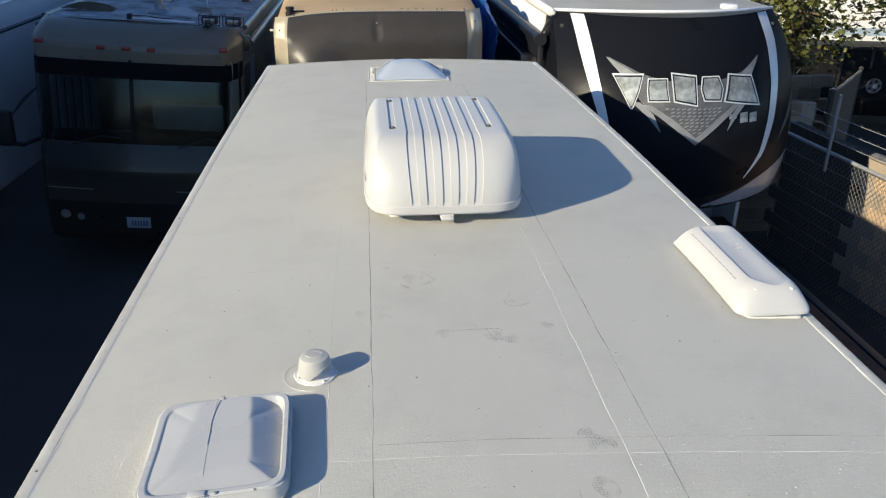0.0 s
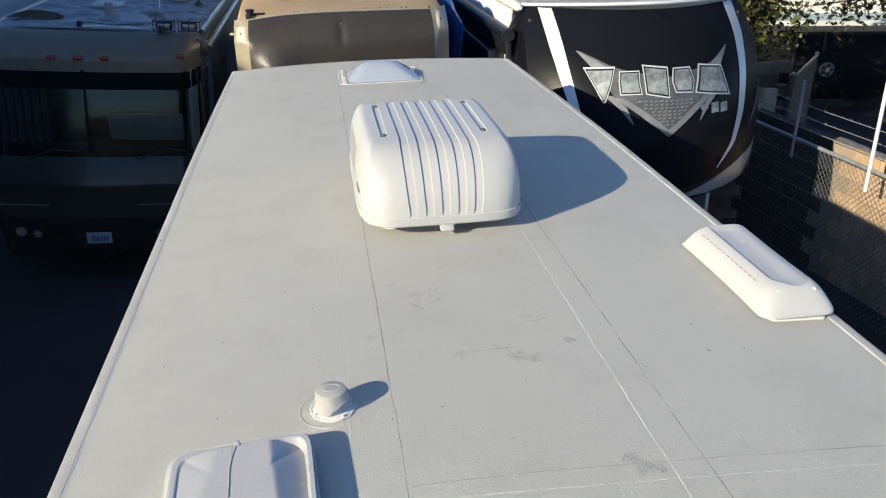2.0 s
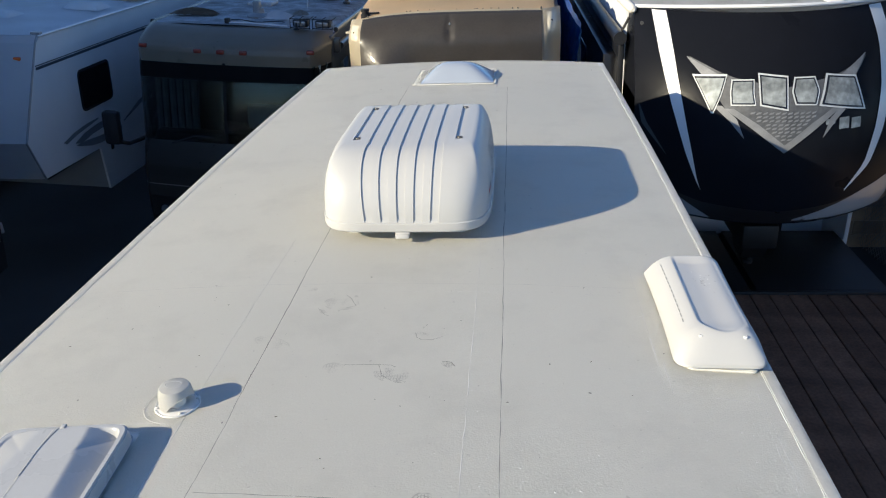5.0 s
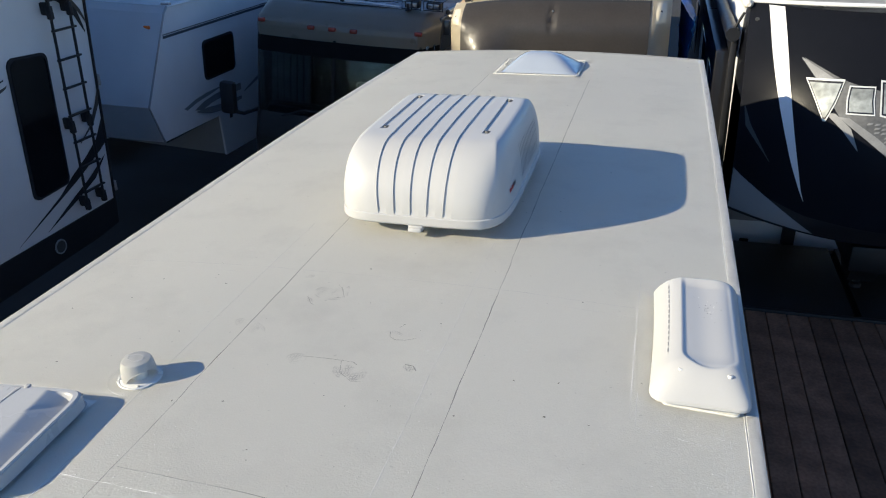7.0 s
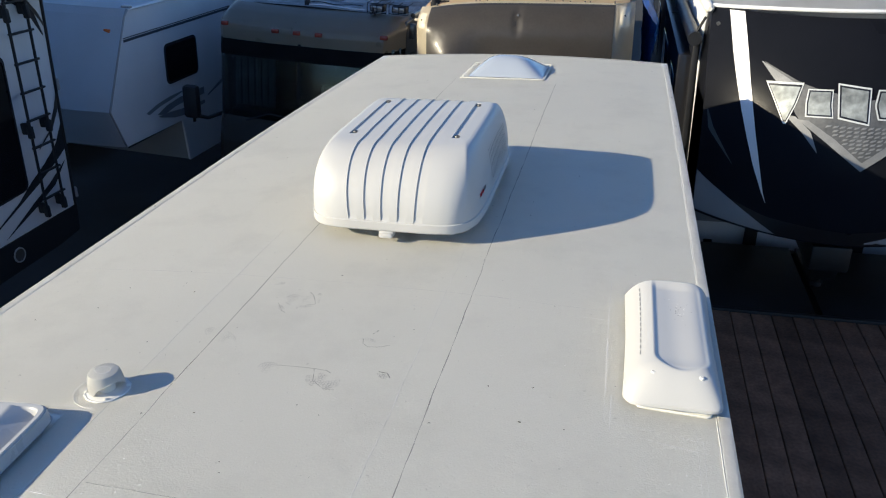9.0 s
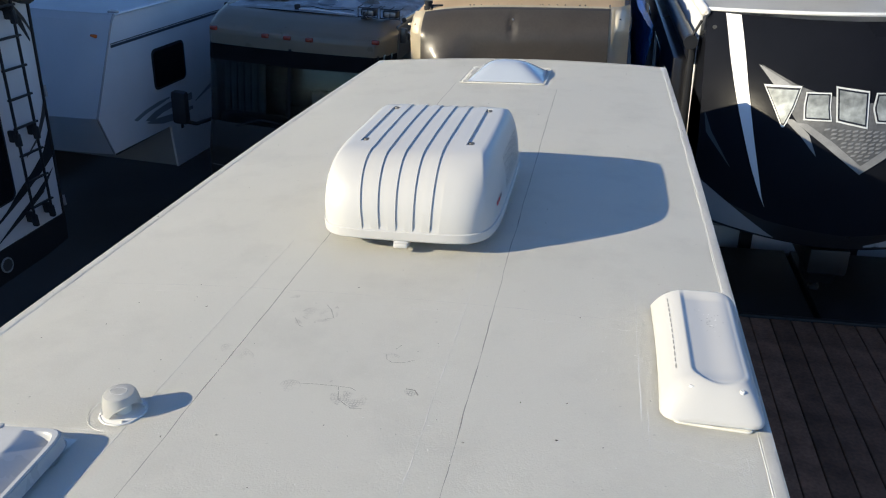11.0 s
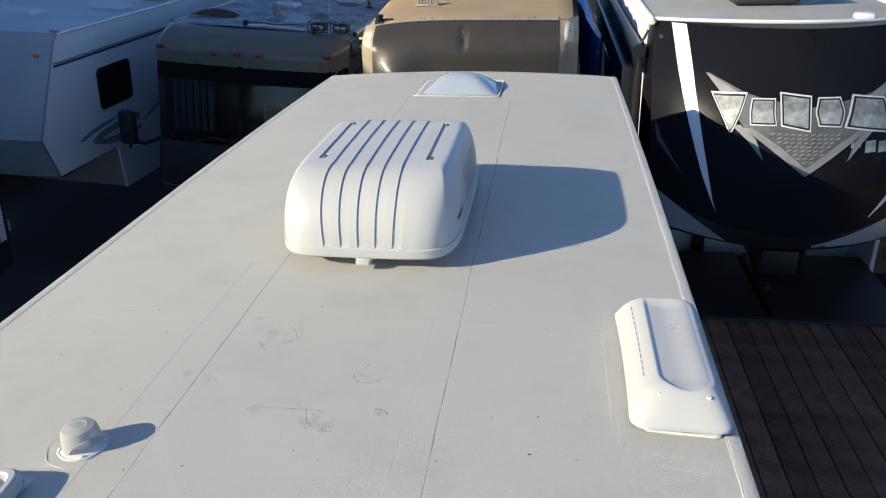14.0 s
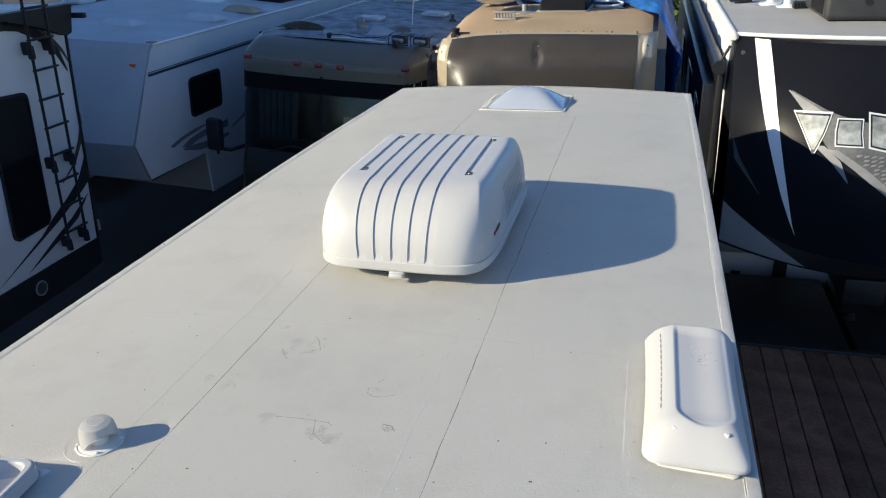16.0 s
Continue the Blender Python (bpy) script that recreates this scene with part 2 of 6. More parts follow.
M = {
    "roof": roof_paint("roof_coating"),
    "trim": mat("painted_trim", (0.68, 0.67, 0.62), 0.4, var=0.06, scale=9, bump=0.25, bscale=60),
    "seam": mat("coating_ridge", (0.76, 0.745, 0.70), 0.5, var=0.08, scale=12, bump=0.2),
    "seamfaint": mat("coating_ridge_faint", (0.82, 0.805, 0.76), 0.5, var=0.08, scale=12, bump=0.2),
    "scuff": mat("rubbed_grey_scuff", (0.36, 0.35, 0.31), 0.7, var=0.3, scale=60),
    "slotpale": mat("shallow_slot", (0.19, 0.195, 0.205), 0.6, var=0.05),
    "slit": mat("louvre_slit", (0.17, 0.175, 0.19), 0.6, var=0.05),
    "seamdark": mat("dirty_joint", (0.30, 0.29, 0.265), 0.8, var=0.35, scale=14, bump=0.2),
    "seal": mat("lap_sealant", (0.70, 0.685, 0.63), 0.45, var=0.05, scale=20, bump=0.6, bscale=50),
    "abs": mat("white_abs", (0.46, 0.458, 0.45), 0.42, var=0.015, scale=4, bump=0.03, bscale=200),
    "absold": mat("painted_plastic", (0.66, 0.655, 0.63), 0.38, var=0.03, scale=10, bump=0.1, bscale=90),
    "lid": mat("lid_plastic", (0.41, 0.414, 0.415), 0.28, var=0.03, scale=6, bump=0.04),
    "dome": mat("acrylic_dome", (0.36, 0.40, 0.46), 0.2, var=0.02, scale=3, bump=0.02, coat=0.4),
    "screw": mat("screw_steel", (0.16, 0.155, 0.145), 0.45, 0.7, var=0.2, scale=60),
    "dark": mat("dark_slot", (0.012, 0.013, 0.015), 0.7, var=0.2, spec=0.08),
    "black": mat("black_plastic", (0.014, 0.015, 0.018), 0.55, var=0.2, scale=5, spec=0.25),
    "red": mat("red_print", (0.55, 0.02, 0.03), 0.4),
    "speck": mat("speck", (0.09, 0.08, 0.065), 0.9, var=0.3, rand=0.5, island=True),
    "side": mat("filon_white", (0.72, 0.72, 0.70), 0.3, var=0.05),
    "asphalt": mat("asphalt", (0.028, 0.028, 0.030), 0.9, var=0.3, scale=0.7, bump=0.5, bscale=60, stain=(0.020, 0.020, 0.021), stain_amt=0.7),
    "cap": mat("gelcoat_charcoal", (0.0150, 0.0168, 0.0235), 0.30, var=0.08, scale=2.2, bump=0.02, coat=0.0, spec=0.09),
    "cap2": mat("gelcoat_black", (0.008, 0.008, 0.010), 0.3, var=0.08, bump=0.02, coat=0.1),
    "capgrey": mat("gelcoat_grey", (0.24, 0.245, 0.255), 0.3, var=0.05, bump=0.02, coat=0.3),
    "capwhite": mat("gelcoat_white", (0.64, 0.65, 0.66), 0.35, var=0.03, bump=0.02, coat=0.3),
    "ltwhite": mat("trailer_gelcoat_white", (0.55, 0.565, 0.585), 0.35, var=0.03, bump=0.02, coat=0.3),
    "shield": mat("shield_print", (0.085, 0.088, 0.092), 0.5, 0.1, var=0.3, scale=5, bump=0.25, bscale=38),
    "shieldedge": mat("shield_edge_print", (0.18, 0.185, 0.19), 0.45, 0.1, var=0.2, scale=7, bump=0.05),
    "chrome": mat("chrome_print", (0.24, 0.26, 0.26), 0.42, 0.2, var=0.45, scale=5, bump=0.05, bscale=20, spec=0.25),
    "chromerim": mat("chrome_rim", (0.52, 0.54, 0.54), 0.4, 0.1, var=0.05, bump=0.0),
    "cargo": mat("cargo_black_paint", (0.006, 0.006, 0.007), 0.6, var=0.2, scale=3, bump=0.05, spec=0.15),
    "slashdim": mat("dim_teal_print", (0.045, 0.06, 0.065), 0.35, var=0.1, bump=0.0),
    "edge": mat("painted_edge", (0.78, 0.77, 0.735), 0.45, var=0.05, scale=9, bump=0.25, bscale=60),
    "membrane": mat("roof_membrane_grey", (0.66, 0.66, 0.64), 0.6, var=0.05, scale=2, bump=0.2, stain=(0.40, 0.39, 0.36), stain_amt=0.4),
    "acblack": mat("charcoal_plastic", (0.030, 0.031, 0.033), 0.5, var=0.12, scale=5, bump=0.1),
    "awning": mat("awning_vinyl", (0.009, 0.010, 0.013), 0.4, var=0.3, scale=6, bump=0.15, spec=0.25),
    "awnroll": mat("awning_case_white", (0.70, 0.67, 0.60), 0.5, var=0.08, scale=8, stain=(0.5, 0.45, 0.36), stain_amt=0.5),
    "tan": mat("tan_roof", (0.66, 0.50, 0.32), 0.65, var=0.06, scale=2, bump=0.2, stain=(0.50, 0.38, 0.24), stain_amt=0.4),
    "beige": mat("beige_gelcoat", (0.60, 0.53, 0.40), 0.45, var=0.06, scale=4, bump=0.03, coat=0.05, stain=(0.5, 0.42, 0.3), stain_amt=0.3),
    "brown": mat("faded_brown_vinyl", (0.088, 0.078, 0.070), 0.36, var=0.12, scale=3, bump=0.03, bscale=40, stain=(0.11, 0.09, 0.072), stain_amt=0.5, coat=0.15),
    "tarp": mat("blue_tarp", (0.030, 0.19, 0.56), 0.40, var=0.25, scale=8, bump=0.5, bscale=30),
    "mhgold": mat("champagne_paint", (0.25, 0.22, 0.175), 0.3, var=0.05, scale=3, bump=0.02, coat=0.4),
    "mhdark": mat("mh_dark_paint", (0.035, 0.034, 0.034), 0.3, var=0.1, coat=0.4),
    "mhgrey": mat("mh_grey_paint", (0.042, 0.040, 0.039), 0.3, var=0.06, coat=0.4),
    "mhroof": mat("mh_roof_weathered", (0.50, 0.54, 0.58), 0.7, var=0.38, scale=4.5, bump=0.5, bscale=30, stain=(0.10, 0.095, 0.09), stain_amt=0.9),
    "glassdark": glass("tinted_glass", (0.50, 0.58, 0.58)),
    "window": mat("black_window_glass", (0.006, 0.006, 0.008), 0.08, var=0.05, bump=0.0, coat=0.5),
    "sunshade": mat("folded_sunshade", (0.30, 0.36, 0.345), 0.8, var=0.15, scale=5),
    "curtain": mat("pale_curtain", (0.13, 0.16, 0.155), 0.9, var=0.3, scale=5),
    "amber": mat("amber_lens", (0.55, 0.11, 0.02), 0.25, var=0.1),
    "redlens": mat("red_lens", (0.19, 0.026, 0.018), 0.25, var=0.1),
    "dimlamp": mat("headlight_dull", (0.22, 0.23, 0.25), 0.25, 0.5, var=0.15),
    "lamp": mat("headlight_chrome", (0.75, 0.77, 0.8), 0.12, 0.8, var=0.15),
    "plate": mat("plate_white", (0.20, 0.24, 0.28), 0.4),
    "platebar": mat("plate_print", (0.04, 0.07, 0.18), 0.5),
    "fwwhite": mat("aluminium_white", (0.62, 0.64, 0.67), 0.35, var=0.05, scale=1.5, bump=0.05),
    "fwroof": mat("fifth_wheel_roof", (0.80, 0.84, 0.88), 0.6, var=0.06, scale=2, stain=(0.66, 0.67, 0.66), stain_amt=0.4),
    "stripe": mat("stripe_vinyl", (0.03, 0.04, 0.06), 0.35, var=0.1),
    "swoosh": mat("grey_vinyl", (0.17, 0.19, 0.21), 0.35, var=0.1),
    "wire": mat("fence_wire", (0.13, 0.13, 0.13), 0.6, 0.0, var=0.15, scale=12, spec=0.2),
    "steel": mat("galvanised", (0.30, 0.305, 0.31), 0.5, 0.4, var=0.15, scale=12),
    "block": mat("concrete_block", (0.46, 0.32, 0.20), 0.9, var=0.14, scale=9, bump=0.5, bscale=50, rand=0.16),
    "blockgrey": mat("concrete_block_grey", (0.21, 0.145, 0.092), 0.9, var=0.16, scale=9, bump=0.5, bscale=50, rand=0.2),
    "blockdark": mat("block_dark_brown", (0.045, 0.036, 0.029), 0.9, var=0.16, scale=9, bump=0.5, bscale=50, rand=0.2),
    "gate": mat("gate_sheet", (0.085, 0.066, 0.050), 0.6, var=0.2, scale=3, bump=0.1, stain=(0.09, 0.07, 0.055), stain_amt=0.6),
    "mortar": mat("mortar", (0.30, 0.24, 0.18), 0.95, var=0.1, bump=0.4),
    "plank": mat("deck_plank", (0.145, 0.074, 0.045), 0.85, var=0.3, scale=5, bump=0.5, bscale=40, rand=0.28, spec=0.2),
    "frame": mat("black_steel", (0.014, 0.014, 0.015), 0.5, 0.2, var=0.3, scale=6, bump=0.2),
    "bark": mat("bark", (0.12, 0.085, 0.055), 0.9, var=0.3, scale=8, bump=0.8, bscale=25),
    "leaf": mat("maple_leaf", (0.066, 0.070, 0.016), 0.5, var=0.25, scale=2.0, bump=0.0, rand=0.55, island=True),
    "leafdark": mat("hedge_leaf", (0.05, 0.085, 0.02), 0.6, var=0.3, scale=2, bump=0.0, rand=0.5, island=True),
    "stucco": mat("stucco", (0.45, 0.40, 0.34), 0.9, var=0.08, bump=0.4),
    "tyre": mat("tyre_rubber", (0.02, 0.02, 0.021), 0.8, var=0.2, bump=0.3),
    "bluegrey": mat("blue_grey_band", (0.30, 0.38, 0.46), 0.5, var=0.05),
}


# ---- building blocks ----
WORLD = {}


def thing(name, at, label, category, group="", kind=""):
    ob = new(name)
    ob.empty_display_size = 0.2
    ob.location = at
    WORLD[ob] = Matrix.Translation(at)
    return tagged(ob, label, category, group, kind)


def part(name, bm, material, parent=None, label="", smooth=True, centre=True, angle=0.6, recalc=True):
    me = bpy.data.meshes.new(name)
    if recalc:
        bmesh.ops.recalc_face_normals(bm, faces=bm.faces)
    c = Vector((0, 0, 0))
    if centre and len(bm.verts):
        lo = Vector([min(v.co[i] for v in bm.verts) for i in range(3)])
        hi = Vector([max(v.co[i] for v in bm.verts) for i in range(3)])
        c = (lo + hi) / 2
        for v in bm.verts:
            v.co -= c
    bm.to_mesh(me)
    bm.free()
    me.materials.append(M[material])
    if smooth:
        for p in me.polygons:
            p.use_smooth = True
        me.set_sharp_from_angle(angle=angle)
    ob = new(name, me)
    ob.location = c
    if parent is not None:
        ob.parent = parent
        ob.matrix_parent_inverse = WORLD[parent].inverted()
    WORLD[ob] = Matrix.Translation(c)
    if label:
        tagged(ob, label)
    return ob


def solo(name, bm, material, label, category, group="", kind="", smooth=True, centre=True):
    return tagged(part(name, bm, material, None, smooth=smooth, centre=centre), label, category, group, kind)


def join(*bms):
    out = bmesh.new()
    for b in bms:
        vs = [out.verts.new(v.co) for v in b.verts]
        b.verts.index_update()
        for f in b.faces:
            try:
                out.faces.new([vs[v.index] for v in f.verts])
            except ValueError:
                pass
        b.free()
    return out


def box(x0, x1, y0, y1, z0, z1, bev=0.01, seg=2, turn=None):
    bm = bmesh.new()
    bmesh.ops.create_cube(bm, size=1)
    for v in bm.verts:
        v.co = Vector(((x0 + x1) / 2 + v.co.x * (x1 - x0), (y0 + y1) / 2 + v.co.y * (y1 - y0), (z0 + z1) / 2 + v.co.z * (z1 - z0)))
    if bev:
        bmesh.ops.bevel(bm, geom=bm.edges[:], offset=min(bev, 0.45 * min(abs(x1 - x0), abs(y1 - y0), abs(z1 - z0))), segments=seg, affect="EDGES", profile=0.5)
    if turn is not None:
        bmesh.ops.transform(bm, matrix=turn, verts=bm.verts)
    return bm


def tube(points, r, n=8, closed=False):
    bm = bmesh.new()
    pts = [Vector(p) for p in points]
    rings = []
    for i, p in enumerate(pts):
        a = pts[i - 1] if i or closed else p
        b = pts[(i + 1) % len(pts)] if i < len(pts) - 1 or closed else p
        d = (b - a).normalized()
        s = d.cross(Vector((0, 0, 1)) if abs(d.z) < 0.9 else Vector((1, 0, 0))).normalized()
        u = s.cross(d)
        rr = r[i] if isinstance(r, (list, tuple)) else r
        rings.append([bm.verts.new(p + rr * (math.cos(k * math.tau / n) * s + math.sin(k * math.tau / n) * u)) for k in range(n)])
    for i in range(len(rings) - (0 if closed else 1)):
        a, b = rings[i], rings[(i + 1) % len(rings)]
        for k in range(n):
            bm.faces.new((a[k], a[(k + 1) % n], b[(k + 1) % n], b[k]))
    if not closed:
        bm.faces.new(rings[0][::-1])
        bm.faces.new(rings[-1])
    return bm


def lathe(profile, cx, cy, n=32):
    """Profile of (radius, z) from the bottom up."""
    bm = bmesh.new()
    rings = [[bm.verts.new((cx + r * math.cos(k * math.tau / n), cy + r * math.sin(k * math.tau / n), z)) for k in range(n)] for r, z in profile]
    for a, b in zip(rings, rings[1:]):
        for k in range(n):
            bm.faces.new((a[k], a[(k + 1) % n], b[(k + 1) % n], b[k]))
    bm.faces.new(rings[0][::-1])
    bm.faces.new(rings[-1])
    return bm


def sheet(fn, us, vs, thick=0.0):
    """A grid of points fn(u, v); thick: metres of solid behind it."""
    bm = bmesh.new()
    g = [[bm.verts.new(fn(u, v)) for u in us] for v in vs]
    for j in range(len(vs) - 1):
        for i in range(len(us) - 1):
            bm.faces.new((g[j][i], g[j][i + 1], g[j + 1][i + 1], g[j + 1][i]))
    if thick:
        bmesh.ops.solidify(bm, geom=bm.faces[:], thickness=thick)
    return bm


def span(a, b, n):
    return [a + (b - a) * i / (n - 1) for i in range(n)]


def prism(poly, fn, a, b):
    """A flat polygon of (p, q) drawn out from a to b; fn(p, q, s) gives the place."""
    bm = bmesh.new()
    lo = [bm.verts.new(fn(p, q, a)) for p, q in poly]
    hi = [bm.verts.new(fn(p, q, b)) for p, q in poly]
    bm.faces.new(lo[::-1])
    bm.faces.new(hi)
    k = len(poly)
    for i in range(k):
        bm.faces.new((lo[i], lo[(i + 1) % k], hi[(i + 1) % k], hi[i]))
    return bm


def rect(cx, cy, hx, hy, r, n=6):
    """A rounded rectangle's outline."""
    out = []
    for sx, sy, a0 in ((1, 1, 0), (-1, 1, 90), (-1, -1, 180), (1, -1, 270)):
        for k in range(n + 1):
            a = radians(a0 + 90 * k / n)
            out.append((cx + sx * (hx - r) + r * math.cos(a), cy + sy * (hy - r) + r * math.sin(a)))
    return out


# ---- ground ----
ground = solo("ground", sheet(lambda u, v: (u, v, 0), (-400, -40, -12, 0, 12, 40, 400), (-400, -40, -12, 0, 12, 40, 400)), "asphalt", "dark worn asphalt of a storage yard", "ground", kind="structure", centre=False)

# ---- the trailer under the camera ----
Y0, Y1, HALF = -2.0, 7.23, 1.22


def roof_z(x, y):
    d = max(0.0, y - 4.3) / 2.93
    return 3.40 - 0.042 * (x / HALF) ** 2 - 0.055 * d ** 1.5


trailer = thing("travel_trailer", (0, 2.6, 0), "white travel trailer with a freshly coated flat roof", "trailer")
top = sheet(lambda u, v: (u, v, roof_z(u, v)), span(-HALF, HALF, 41), span(Y0, Y1, 120), 0.03)
part("roof", top, "roof", trailer, "cream-white rolled roof coating with boot prints", centre=False)
part("side_wall", box(-1.215, -1.17, Y0, Y1 - 0.03, 0.55, 3.31, 0.01), "side", trailer)
part("side_wall", box(1.17, 1.215, Y0, Y1 - 0.03, 0.55, 3.31, 0.01), "side", trailer)
part("front_wall", box(-1.168, 1.168, Y1 - 0.07, Y1 - 0.03, 0.55, 3.25, 0.01), "side", trailer)
part("rear_wall", box(-1.168, 1.168, Y0, Y0 + 0.04, 0.55, 3.3, 0.01), "side", trailer)
part("floor", box(-1.16, 1.16, Y0 + 0.05, Y1 - 0.08, 0.5, 0.6, 0.01), "black", trailer)
for sx in (-1, 1):
    for wy in (0.6, 1.5):
        part("wheel", tube([(sx * 1.18, wy, 0.34), (sx * 0.95, wy, 0.34)], 0.34, 24), "tyre", trailer)

# edge mouldings with their bead of sealant
for sx in (-1, 1):
    path = span(Y0, Y1 + 0.005, 80)
    prof = [(-0.030, 0.0008), (-0.028, 0.003), (-0.004, 0.004), (0.005, 0.001), (0.007, -0.006), (0.007, -0.055), (0.002, -0.055)]
    bm = sheet(lambda u, v, sx=sx: (sx * (HALF + prof[u][0]), v, roof_z(HALF, v) + prof[u][1]), range(len(prof)), path, 0.002)
    part("edge_moulding", bm, "edge", trailer)
    bead = tube([(sx * (HALF - 0.033 + 0.003 * noise.noise((y * 7, sx, 3))), y, roof_z(1.19, y) + 0.0005) for y in span(Y0, Y1 - 0.02, 260)], [0.0009 + 0.0009 * noise.noise((i * 0.31, sx, 0)) for i in range(260)], 6)
    part("sealant_bead", bead, "edge", trailer)
front_edge = sheet(lambda u, v: (v, Y1 + (-0.03, -0.028, 0.0, 0.006, 0.006)[u], roof_z(v, Y1) + (0.001, 0.003, 0.004, -0.002, -0.05)[u]), range(5), span(-HALF, HALF, 40), 0.002)
part("front_moulding", front_edge, "trim", trailer)
rng = random.Random(5)
for sx in (-1, 1):
    for i in range(46):
        y = -1.6 + i * 0.19 + rng.uniform(-0.02, 0.02)
        if y < Y1 - 0.05 and rng.random() < 0.45:
            z = roof_z(HALF, y) + 0.0035
            part("screw_head", lathe([(0.004, z - 0.002), (0.004, z), (0.003, z + 0.0012), (0.001, z + 0.0015)], sx * (HALF - 0.014), y, 8), "screw" if rng.random() < 0.22 else "trim", trailer)


def seam(pts, w, h, material, wob, seed, name="roof_seam"):
    r = random.Random(seed)
    ph = r.uniform(0, 50)
    a, b = Vector(pts[0]), Vector(pts[1])
    n = max(20, int((b - a).length / 0.025))
    d = (b - a).normalized()
    s = Vector((-d.y, d.x))
    line = []
    for i in range(n):
        p = a + (b - a) * i / (n - 1) + s * wob * (noise.noise((i * 0.06, ph, 0)) + 0.4 * noise.noise((i * 0.3, ph, 5)))
        line.append(p)
    cross = [(-w, 0.0002), (-w * 0.5, h), (w * 0.5, h), (w, 0.0002)]
    def at(u, v):
        q = line[v] + s * cross[u][0] * max(0.32, 0.55 + 0.9 * noise.noise((v * 0.22, ph, 9)))
        return (q.x, q.y, roof_z(q.x, q.y) + cross[u][1])
    return part(name, sheet(at, range(4), range(n)), material, trailer)


seam([(-0.465, -1.9), (-0.47, 3.3)], 0.0013, 0.0007, "seam", 0.006, 1)
seam([(-0.335, -1.9), (-0.345, 6.2)], 0.0017, 0.0003, "seamdark", 0.006, 2)
seam([(0.318, -1.9), (0.322, 6.2)], 0.0013, 0.0006, "seamfaint", 0.008, 3)
seam([(0.425, -1.9), (0.405, 6.15)], 0.0017, 0.0003, "seamdark", 0.006, 4)
seam([(-1.17, 2.87), (0.89, 2.90)], 0.0016, 0.0003, "seam", 0.008, 5)
seam([(-1.17, 2.82), (0.89, 2.84)], 0.001, 0.00034, "seamfaint", 0.010, 6)
seam([(-0.50, 1.74), (1.17, 1.665)], 0.0013, 0.0004, "seamfaint", 0.008, 7)
seam([(-0.33, 1.79), (1.17, 1.735)], 0.0011, 0.0003, "seamdark", 0.006, 8)
seam([(-1.17, 4.30), (-0.40, 4.32)], 0.001, 0.00018, "seamfaint", 0.008, 9)
seam([(0.50, 4.05), (1.17, 4.02)], 0.001, 0.00018, "seamfaint", 0.008, 10)
seam([(-1.17, 5.60), (1.17, 5.62)], 0.001, 0.00018, "seamfaint", 0.006, 11)
# flashing tape round the fridge vent and the hatch
for a, b, k in (((0.885, 3.12), (0.885, 2.30), 20), ((0.905, 2.42), (0.905, 2.26), 21), ((0.885, 2.30), (1.16, 2.28), 22), ((0.905, 2.265), (1.17, 2.235), 23), ((1.13, 2.33), (1.13, 1.6), 24), ((1.145, 2.28), (1.145, 1.2), 25), ((0.87, 3.04), (0.93, 3.04), 26),
                ((-0.97, 2.04), (-0.50, 2.06), 30), ((-0.99, 2.00), (-0.99, 1.45), 31), ((-0.965, 2.02), (-0.98, 1.86), 32), ((-0.97, 2.02), (-0.86, 2.02), 33)):
    seam([a, b], 0.0014, 0.0003, "seamfaint", 0.004, k, "tape_edge")

# scuffed edges left by boot soles
for k, line in enumerate((
        ((-0.081, 2.347), (-0.019, 2.351), (0.040, 2.352), (0.080, 2.350), (0.095, 2.340)),
        ((0.135, 2.264), (0.107, 2.258), (0.059, 2.293), (0.042, 2.348)),
        ((-0.227, 2.700), (-0.195, 2.654), (-0.180, 2.647)),
        ((-0.150, 2.798), (-0.127, 2.775), (-0.098, 2.717), (-0.131, 2.704)),
        ((0.133, 2.538), (0.139, 2.513), (0.158, 2.498), (0.190, 2.501), (0.224, 2.520)),
        ((0.233, 2.376), (0.260, 2.373), (0.274, 2.352)),
        ((0.154, 2.571), (0.165, 2.596)),
        )):
    pts = [Vector(p) for p in line]
    fine = [a.lerp(b, f) for a, b in zip(pts, pts[1:]) for f in (0.0, 0.25, 0.5, 0.75)] + [pts[-1]]
    def smear(u, v, fine=fine, k=k):
        a, b = fine[max(0, v - 1)], fine[min(len(fine) - 1, v + 1)]
        d = (b - a).normalized()
        w = (0.0007 + 0.0007 * noise.noise((v * 0.7, k, 2))) * (2.6 if k == 5 else 1.0)
        p = fine[v] + Vector((-d.y, d.x)) * u * w
        return (p.x, p.y, roof_z(p.x, p.y) + 0.0004)
    part("boot_scuff", sheet(smear, (-1, 0, 1), range(len(fine))), "scuff", trailer)

# ---- specks and grit on the coating ----
bm = bmesh.new()
r = random.Random(11)
for i in range(130):
    x, y = r.uniform(-1.1, 1.1), 1.3 + 5.6 * r.random() ** 1.5
    s = r.uniform(0.0007, 0.0019) * (1 if i > 10 else 1.6)
    z = roof_z(x, y) + 0.001
    a = r.uniform(0, 3)
    ring = [bm.verts.new((x + s * (1 + 1.2 * r.random()) * math.cos(a + k * math.tau / 5), y + s * math.sin(a + k * math.tau / 5), z)) for k in range(5)]
    tip = bm.verts.new((x, y, z + s * 0.6))
    for k in range(5):
        bm.faces.new((ring[k], ring[(k + 1) % 5], tip))
    bm.faces.new(ring[::-1])
